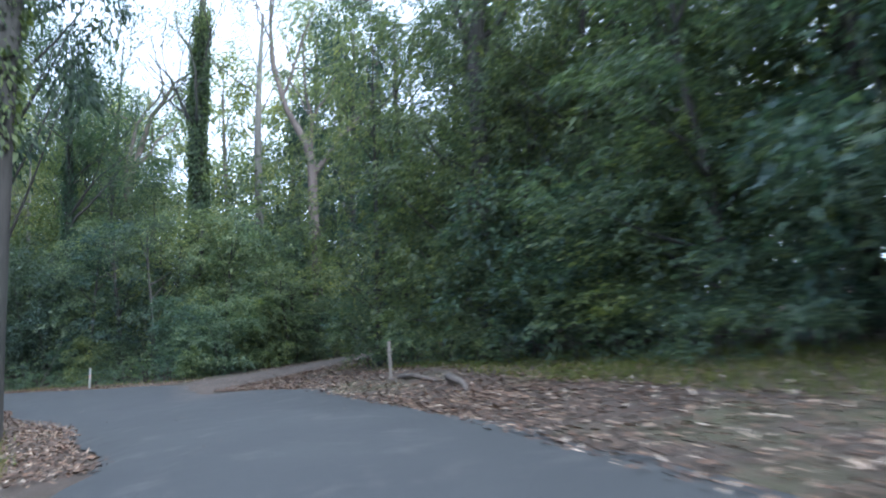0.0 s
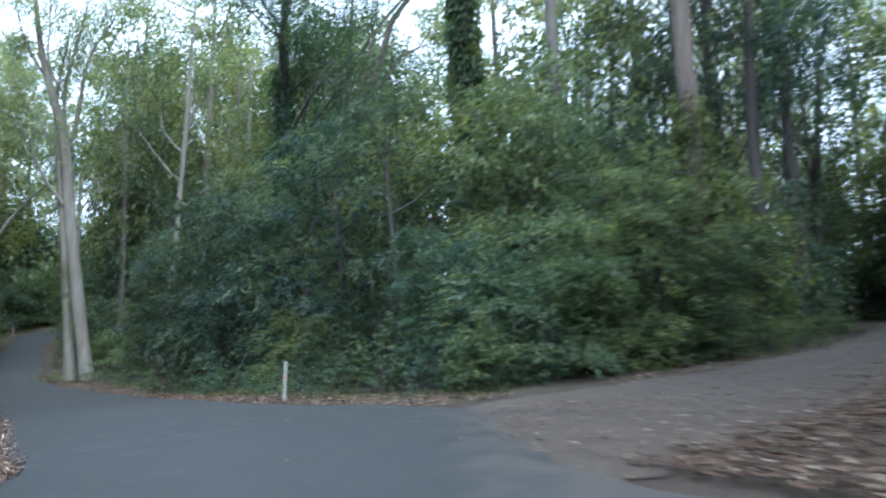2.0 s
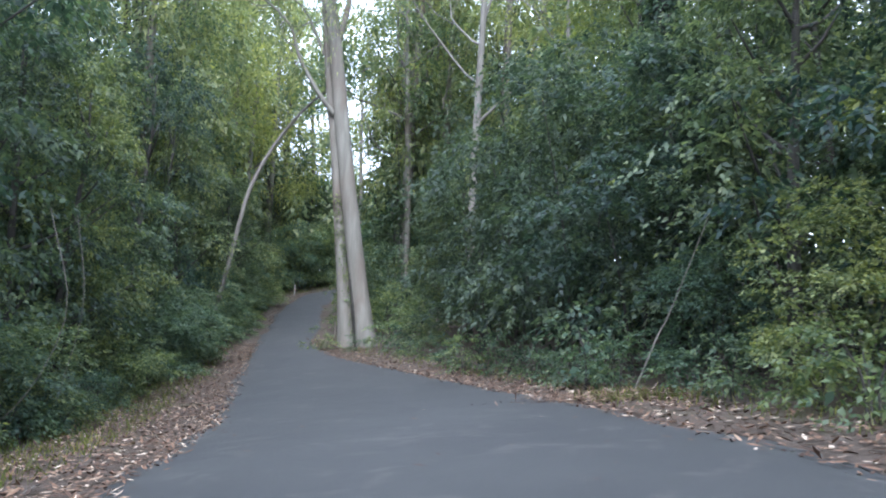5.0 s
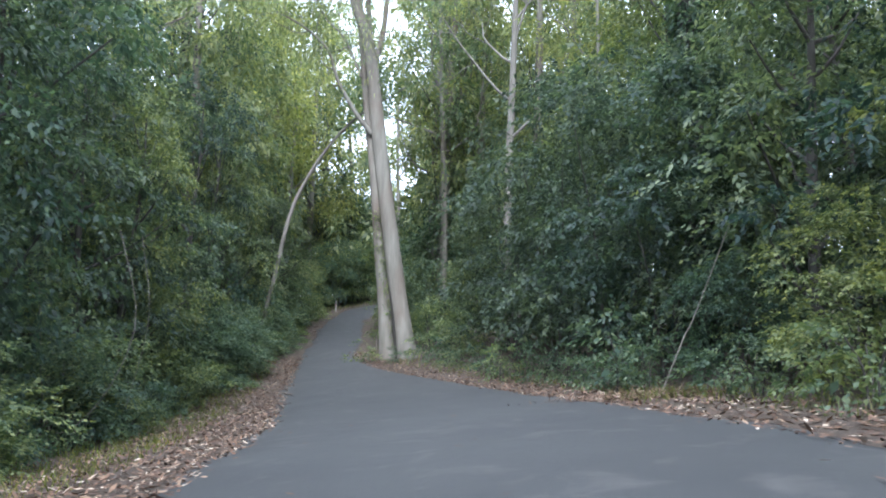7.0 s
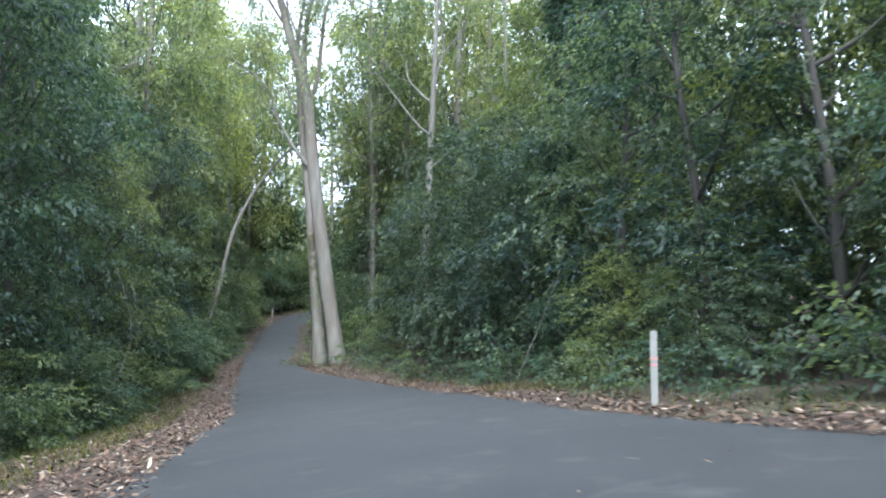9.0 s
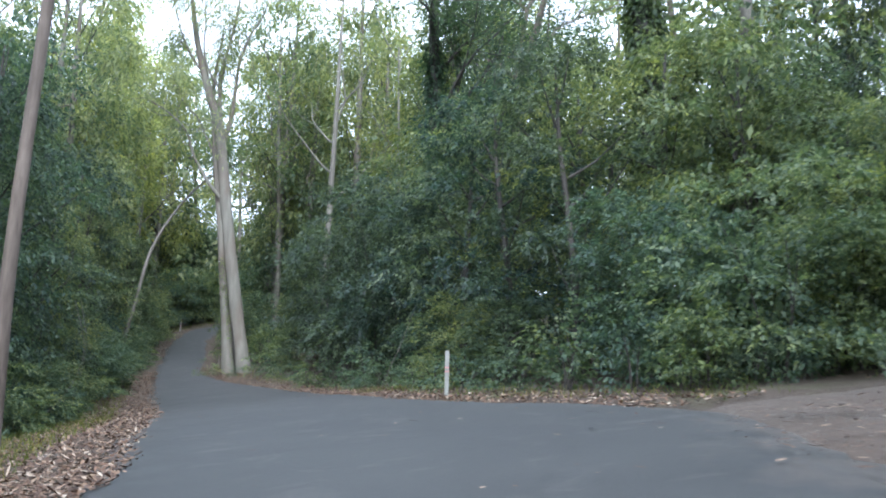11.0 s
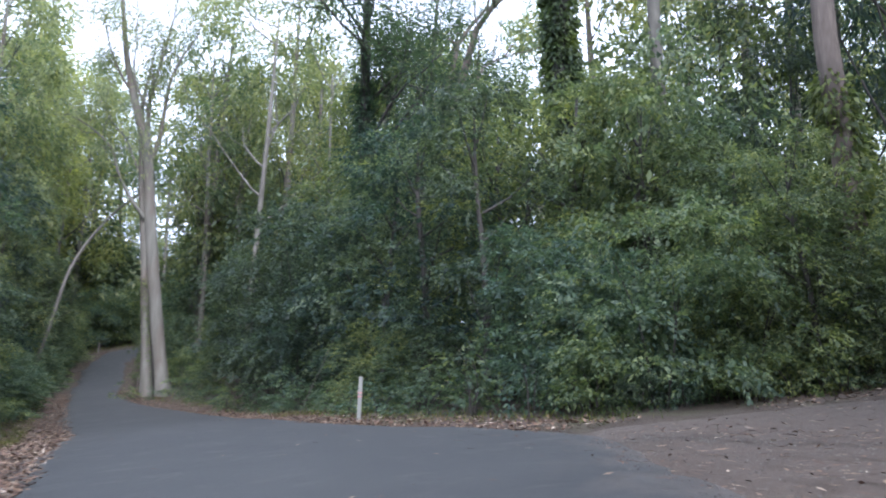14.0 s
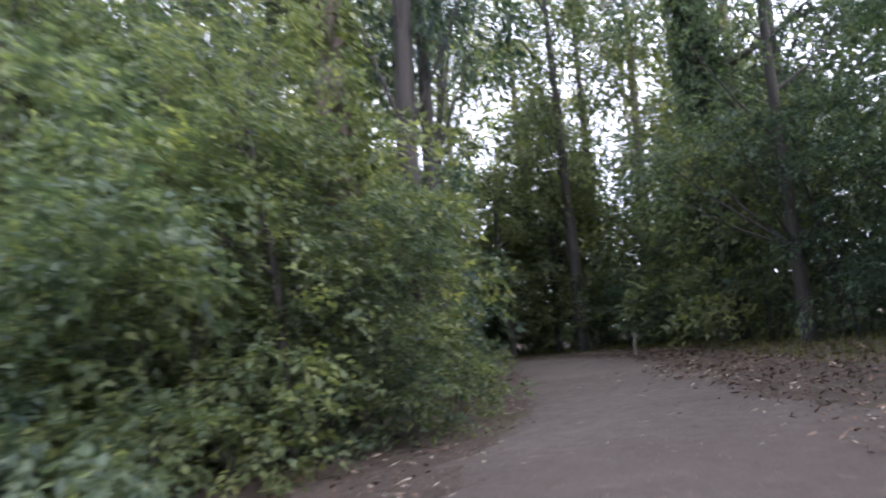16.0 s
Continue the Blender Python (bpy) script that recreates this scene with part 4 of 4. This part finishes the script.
fork = tall_tree(rng, [(0, 0, -0.3), (0.2, 0.1, 8), (0.2, 0, 15.6)], (0.46, 0.4, 0.34),
                 [(0.99, (-0.8, -0.25, 0.75), 6, 0.17), (0.99, (0.55, 0.3, 1.0), 10, 0.26), (0.97, (-0.15, -0.1, 1.3), 9, 0.2), (0.97, (0.75, 0.2, 0.8), 8, 0.13)],
                 LEAF_VINE, BARK_RED, 24, 0.2, 0.6, "red-brown tree forking into crooked bare limbs above the thicket", "tree")
place(fork, at(-27.4, 58.0))
vine_tree = tall_tree(rng, [(0, 0, -0.3), (0.1, 0, 8), (-0.1, 0, 15), (0.1, 0.2, 24)], (0.45, 0.4, 0.33, 0.2), random_limbs(rng, 6, 0.6, 6, 0.12),
                      LEAF_VINE, BARK_DARK, 40, 0.16, 0.6, "tall trunk wrapped in dense dark climbing vine", "vine_covered_tree", vine=(0.12, 0.95, 0.52, 1500))
place(vine_tree, at(-16.3, 45.6))
pale = tall_tree(rng, [(0, 0, -0.3), (0.1, 0, 8), (0.0, 0, 16), (0.3, 0.2, 24)], (0.32, 0.27, 0.23, 0.1), random_limbs(rng, 5, 0.65, 5, 0.09),
                 LEAF_GUM, BARK_GREY, 34, 0.17, 0.55, "straight grey-barked tree rising behind the shrubs", "tree")
place(pale, at(-14.2, 50.4))
left_big = tall_tree(rng, [(0, 0, -0.3), (0.0, 0, 6), (0.1, 0.1, 12), (0.3, 0.2, 20)], (0.38, 0.32, 0.28, 0.15), random_limbs(rng, 6, 0.6, 6, 0.1),
                     LEAF_VINE, BARK_DARK, 60, 0.15, 0.5, "dark straight tree trunk on the road verge", "tree", vine=(0.35, 0.8, 0.34, 200))
place(left_big, at(-9.0, 17.2))
dark_tree = tall_tree(rng, [(0, 0, -0.3), (-0.2, 0, 7), (-0.6, 0.2, 13), (-0.9, 0.4, 22)], (0.4, 0.34, 0.28, 0.12), random_limbs(rng, 13, 0.48, 5.5, 0.11),
                      LEAF_VINE, BARK_DARK, 70, 0.2, 0.6, "dark-limbed tree hung with heavy foliage", "tree", vine=(0.2, 0.75, 0.4, 500))
place(dark_tree, at(-27.0, 50.4))
track_tree = tall_tree(rng, [(0, 0, -0.3), (0.1, 0, 6), (0, 0.1, 12), (0.2, 0.3, 20)], (0.42, 0.36, 0.3, 0.15),
                       [(0.45, (0.9, -0.5, 0.1), 6, 0.13)] + random_limbs(rng, 6, 0.5, 6, 0.12),
                       LEAF_VINE, BARK_DARK, 22, 0.24, 0.6, "dark vine-hung tree beside the gravel track", "vine_covered_tree", vine=(0.1, 0.85, 0.6, 1000))
place(track_tree, at(2.6, 50.0))
verge_tree = tall_tree(rng, [(0, 0, -0.3), (0.05, 0, 4), (0.0, 0.1, 8.5), (0.5, 0.3, 12), (0.7, 0.4, 17)], (0.3, 0.24, 0.22, 0.15, 0.06),
                       [(0.5, (-0.5, 0.2, 1.0), 6, 0.12), (0.55, (0.7, 0.1, 0.9), 5, 0.1)] + random_limbs(rng, 5, 0.6, 4.5, 0.08),
                       LEAF_MID, BARK_DARK, 50, 0.15, 0.5, "dark grey forking trunk standing in the verge shrubs", "tree")
place(verge_tree, at(1.35, 22.2))
arch = tall_tree(rng, [(0, 0, -0.3), (0.7, 0.6, 4), (1.4, 1.2, 8), (3.2, 2.6, 11.5), (5.6, 4.4, 13.5)], (0.12, 0.105, 0.09, 0.065, 0.025), random_limbs(rng, 3, 0.8, 2.0, 0.03),
                 LEAF_GUM, BARK_GREY, 14, 0.24, 0.5, "thin leaning trunk arching over the road", "tree")
place(arch, at(-50.0, 50.4))

grey = tall_tree(rng, [(0, 0, -0.3), (0.0, 0.1, 7), (-0.1, 0, 14), (0.2, 0.3, 22)], (0.34, 0.28, 0.23, 0.1), random_limbs(rng, 6, 0.55, 5, 0.1),
                 LEAF_VINE, BARK_GREY, 20, 0.24, 0.5, "straight grey trunk rising from the shrubs beside the track", "tree")
place(grey, at(0.8, 36.0))


def thin_stem(points, radius, name, label, mat):
    """A thin bare stem, vine or fallen branch along points, heights above the ground."""
    base = points[0]
    p = spline([(x - base[0], y - base[1], z + float(height(x, y)) - float(height(base[0], base[1]))) for x, y, z in points], 16)
    ob = part(name, raw_mesh(name, *tube(p, np.linspace(radius, radius * 0.5, 16), 9, 0.14, rng), True), mat)
    tagged(ob, label, name.replace("_", " "))
    return place(ob, Matrix.Translation((base[0], base[1], float(height(base[0], base[1])))))


thin_stem([(-24.35, 42.95, -0.1), (-23.95, 43.1, 0.9), (-23.75, 43.15, 1.3), (-23.15, 43.4, 2.9)], 0.015, "dead_stem", "thin pale dead stem leaning over the verge", BARK_GUM)
thin_stem([(-30.4, 36.2, 3.6), (-30.2, 36.5, 2.0), (-30.6, 36.1, 0.7), (-31.2, 35.6, 0.5), (-31.6, 35.4, 2.8)], 0.008, "hanging_vine", "thin bare vine looping from the trees", BARK_GREY)
thin_stem([(-31.5, 37.0, 3.9), (-31.1, 37.1, 2.2), (-31.3, 36.9, 0.6)], 0.007, "hanging_vine", "thin bare vine hanging to the ground", BARK_GREY)
thin_stem([(-0.5, 18.4, 0.04), (-0.2, 17.7, 0.12), (0.15, 17.3, 0.07), (0.42, 16.8, 0.02)], 0.06, "fallen_log", "weathered pale log lying in the leaf litter", BARK_RED)
thin_stem([(0.66, 16.7, 0.1), (0.75, 16.1, 0.14), (1.0, 15.5, 0.07), (1.1, 14.7, 0.0)], 0.08, "fallen_log", "short knotted grey log lying in the leaf litter", BARK_RED)

# forest trees: four kinds, copied through the wood behind
KINDS = []
for k in range(4):
    lean = rng.uniform(-1.2, 1.2, 2)
    KINDS.append(tall_tree(rng, [(0, 0, -0.3), (lean[0] * 0.2, 0, 7), (lean[0] * 0.6, lean[1] * 0.5, 14), (lean[0], lean[1], 23)], (0.21, 0.175, 0.14, 0.05),
                           random_limbs(rng, 8, 0.45, 5.5, 0.075), LEAF_GUM if k < 3 else LEAF_MID, (BARK_GUM, BARK_GREY, BARK_GREY, BARK_DARK)[k], 15, 0.24, 0.42,
                           "tall slender forest gum with a thin high crown", "forest_tree", sides=9, far=True))
    tagged(KINDS[-1], group="forest trees")
r = random.Random(31)
SPOTS = [(-47, 62.0), (-39.6, 58.5), (-36, 60), (-30, 60), (-52, 66), (-9, 56), (-4, 62), (-18, 66), (4, 58),
         (-70, 64), (-62, 56), (-54, 48), (-52, 40), (-46, 30), (-36, 20), (-22, 18), (-14, 10), (-60, 46), (-50, 36), (-40, 26),
         (6, 22), (9, 14), (4, 30), (7, 38), (11, 6), (9, 68), (0, 72), (-12, 74), (-30, 74), (-44, 76), (-74, 80),
         (-82, 70), (-78, 54), (-34, 68), (-70, 90), (-52, 86)]
for i, (x, y) in enumerate(SPOTS):
    m = at(x + r.uniform(-1, 1), y + r.uniform(-1, 1), r.uniform(0, 360), r.uniform(0.8, 1.15), 0)
    if i < 4:
        KINDS[i].matrix_world = m
    else:
        src = KINDS[i % 4]
        copy_thing(src, m @ Matrix.Diagonal((*(1 / s for s in src.scale), 1)))


# ---- distant woods, closing the place all round ----
# The southern arc stays out of view and is added to shape the light.
def far_woods():
    g = np.random.default_rng(41)
    crowns = 300
    a = g.uniform(0, 2 * np.pi, crowns)
    d = g.uniform(58, 92, crowns)
    x, y = -18 + d * np.cos(a) * 0.95, 38 + d * np.sin(a)
    road = (np.abs(x - 2) < 8) & (y < -5)
    x, y = x[~road], y[~road]
    n = len(x)
    base = height(x, y) * np.where(y > 30, 1, 0.3)
    tall = g.uniform(12, 28, n)
    wide = g.uniform(2.5, 5.0, n)
    per = 20
    share = g.uniform(0.0, 1, (n, per)) ** 0.8
    t = g.uniform(0, 2 * np.pi, (n, per))
    r = wide[:, None] * np.sqrt(g.uniform(0, 1, (n, per))) * (1.15 - 0.5 * share)
    c = np.stack([x[:, None] + r * np.cos(t), y[:, None] + r * np.sin(t), base[:, None] + 0.4 + share * tall[:, None]], -1).reshape(-1, 3)
    out = unit(np.stack([-18 - c[:, 0], 38 - c[:, 1], np.full(len(c), 30.0)], 1))
    v, f = leaves(g, c, out, 30, 0.62, 0.6, 0.5, 0.3, 0.4, True)
    ob = part("far_woods", (v, f), LEAF_GUM)
    tagged(ob, "distant grey-green forest foliage", "woods", kind="stuff")


far_woods()


# ---- fallen leaves and grass on the verges ----
def clear_of_road(spots, margin):
    """The spots that don't lie on the seal, more than margin in from its edge."""
    a, b = spline(LEFT, 260), spline(RIGHT, 260)
    mid, half = (a + b) / 2, np.linalg.norm(b - a, axis=1) / 2
    keep = np.ones(len(spots), bool)
    for k in range(0, len(spots), 4000):
        d = np.linalg.norm(spots[k:k + 4000, None] - mid[None], axis=2)
        keep[k:k + 4000] = np.all(d > half[None] * 0.96 - margin, axis=1)
    return spots[keep]


def scattered(name, spots, length, width, mat, label, category, lift=0.012, curl=0.25, seed=1):
    g = np.random.default_rng(seed)
    n = len(spots)
    x, y = spots[:, 0], spots[:, 1]
    z = height(x, y) + lift + g.uniform(0, 0.05, n)
    a = g.uniform(0, 6.28, n)
    s = length * g.uniform(0.5, 1.5, n)
    d = np.stack([np.cos(a), np.sin(a), g.normal(0, curl, n)], 1)
    w = np.stack([-np.sin(a), np.cos(a), g.normal(0, curl, n)], 1) * (width * g.uniform(0.6, 1.4, n))[:, None] * 0.5
    p = np.stack([x, y, z], 1)
    d = d * s[:, None]
    v = np.stack([p, p + d * 0.5 + w, p + d, p + d * 0.5 - w], 1).reshape(-1, 3)
    ob = part(name, (v, np.arange(4 * n).reshape(-1, 4)), mat)
    return tagged(ob, label, category, kind="stuff")


def patchy(spots, g, least=0.7):
    """Fewer spots where a slow wave over the plan runs low, so that bare soil shows between the drifts."""
    x, y = spots[:, 0], spots[:, 1]
    wave = 0.5 + 0.28 * np.sin(x * 1.9 + 1.3 * np.sin(y * 0.8)) + 0.28 * np.sin(y * 2.3 + 1.7 * np.sin(x * 1.1))
    return spots[g.uniform(0, 1, len(spots)) < np.clip(wave, least, 1)]


def band(line, n, inner, outer, g, power=1.0):
    """Spots beside a line, to its right by inner..outer metres."""
    p = spline(line, 500)
    i = g.integers(0, 498, n)
    t = unit(p[i + 1] - p[i])
    off = inner + (outer - inner) * g.uniform(0, 1, n) ** power
    return p[i] + np.stack([t[:, 1], -t[:, 0]], 1) * off[:, None] + g.normal(0, 0.1, (n, 2))


g = np.random.default_rng(51)
scattered("fallen_leaves", patchy(clear_of_road(np.concatenate([
    band(RIGHT[2:7], 40000, -0.35, 5.5, g, 1.3), band(RIGHT[7:13], 17000, -0.3, 1.5, g, 1.3),
    band(LEFT[:12:-1], 3000, -0.3, 1.6, g, 1.2), band(LEFT[12:2:-1], 42000, -0.3, 2.3, g, 1.2), band(TRACK_L[:1:-1], 2500, -0.3, 1.6, g), band(TRACK_R[1:], 9000, -0.8, 4.0, g, 0.9), band(TRACK_R[2:8], 9000, -0.5, 3.0, g)]), 0.45), g),
    0.1, 0.032, LITTER, "brown fallen gum leaves and bark strips on the verge", "leaf litter")
scattered("bark_strips", np.concatenate([band(RIGHT[2:7], 500, 0.1, 5.0, g), band(TRACK_R[2:5], 120, 0, 2, g)]), 0.3, 0.04, LITTER,
          "long pale strips of shed bark on the verge", "bark litter", 0.01, 0.06, 2)
scattered("fallen_twigs", clear_of_road(np.concatenate([band(LEFT[12:2:-1], 420, 0.1, 2.2, g), band(RIGHT[2:13], 420, 0.1, 3.0, g), band(TRACK_R[1:6], 120, 0, 3, g)]), -0.1), 0.55, 0.014, STONE,
          "thin grey fallen twigs on the verge", "twigs", 0.03, 0.06, 9)
scattered("road_leaves", np.concatenate([band(RIGHT[3:10], 160, -5.0, 0, g), band(TRACK_R[1:6], 1500, -5.0, 0, g), band(TRACK_R[1:4], 900, -4.0, 0.5, g, 0.6), band(TRACK_L, 260, 0, 3, g)]), 0.11, 0.026, LITTER,
          "scattered pale fallen leaves on the road", "leaf litter", 0.075, 0.1, 3)


def grass(spots, high, seed):
    g = np.random.default_rng(seed)
    n = len(spots)
    a = g.uniform(0, 6.28, n)
    h = high * g.uniform(0.5, 1.4, n)
    p = np.stack([spots[:, 0], spots[:, 1], height(spots[:, 0], spots[:, 1])], 1)
    w = np.stack([np.cos(a), np.sin(a), np.zeros(n)], 1) * 0.008
    tip = p + np.stack([g.normal(0, 0.45, n), g.normal(0, 0.45, n), np.ones(n)], 1) * h[:, None]
    v = np.stack([p - w, p + w, tip], 1).reshape(-1, 3)
    ob = part("verge_grass", (v, np.arange(3 * n).reshape(-1, 3)), GRASS)
    return tagged(ob, "thin green and straw grass on the verge", "grass", kind="stuff")


heap = g.normal(0, 1, (1500, 2)) * np.array([0.75, 0.4])
heap = np.stack([-24.2 + heap[:, 0] * 0.8 - heap[:, 1] * 0.6, 42.5 + heap[:, 0] * 0.6 + heap[:, 1] * 0.8], 1)
scattered("dry_brush", heap, 0.2, 0.012, LITTER, "heap of dry brown twigs and straw at the road edge", "brushwood", 0.04, 0.28, 11)
grass(clear_of_road(np.concatenate([heap[:700], band(RIGHT[1:6], 16000, 2.4, 6.5, g), band(LEFT[:1:-1], 20000, 1.0, 3.4, g), band(RIGHT[7:13], 1800, 0.7, 2.2, g), band(TRACK_R[2:], 6000, 1.5, 4.5, g)]), -0.25), 0.16, 6)


def loose_stones(spots, size, seed):
    """Small four-faced stones lying on the gravel."""
    g = np.random.default_rng(seed)
    n = len(spots)
    p = np.stack([spots[:, 0], spots[:, 1], height(spots[:, 0], spots[:, 1]) + 0.022], 1)
    s = (size * g.uniform(0.35, 1.5, n) ** 1.5)[:, None]
    a = g.uniform(0, 6.28, n)
    ring = [p + np.stack([np.cos(a + k), np.sin(a + k), np.full(n, -0.15)], 1) * s for k in (0, 2.0, 4.1)]
    top = p + np.stack([g.normal(0, 0.25, n), g.normal(0, 0.25, n), np.full(n, 0.7)], 1) * s
    v = np.stack([*ring, top], 1).reshape(-1, 3)
    f = (np.arange(n)[:, None, None] * 4 + np.array([[0, 1, 3], [1, 2, 3], [2, 0, 3]])[None]).reshape(-1, 3)
    ob = part("loose_gravel", (v, f), STONE)
    return tagged(ob, "loose grey-brown stones on the gravel track", "gravel", kind="stuff")


loose_stones(np.concatenate([band(TRACK_R[1:6], 8000, -5.2, 0.3, g), band(TRACK_R[1:3], 2500, -6.5, -0.5, g)]), 0.0085, 8)
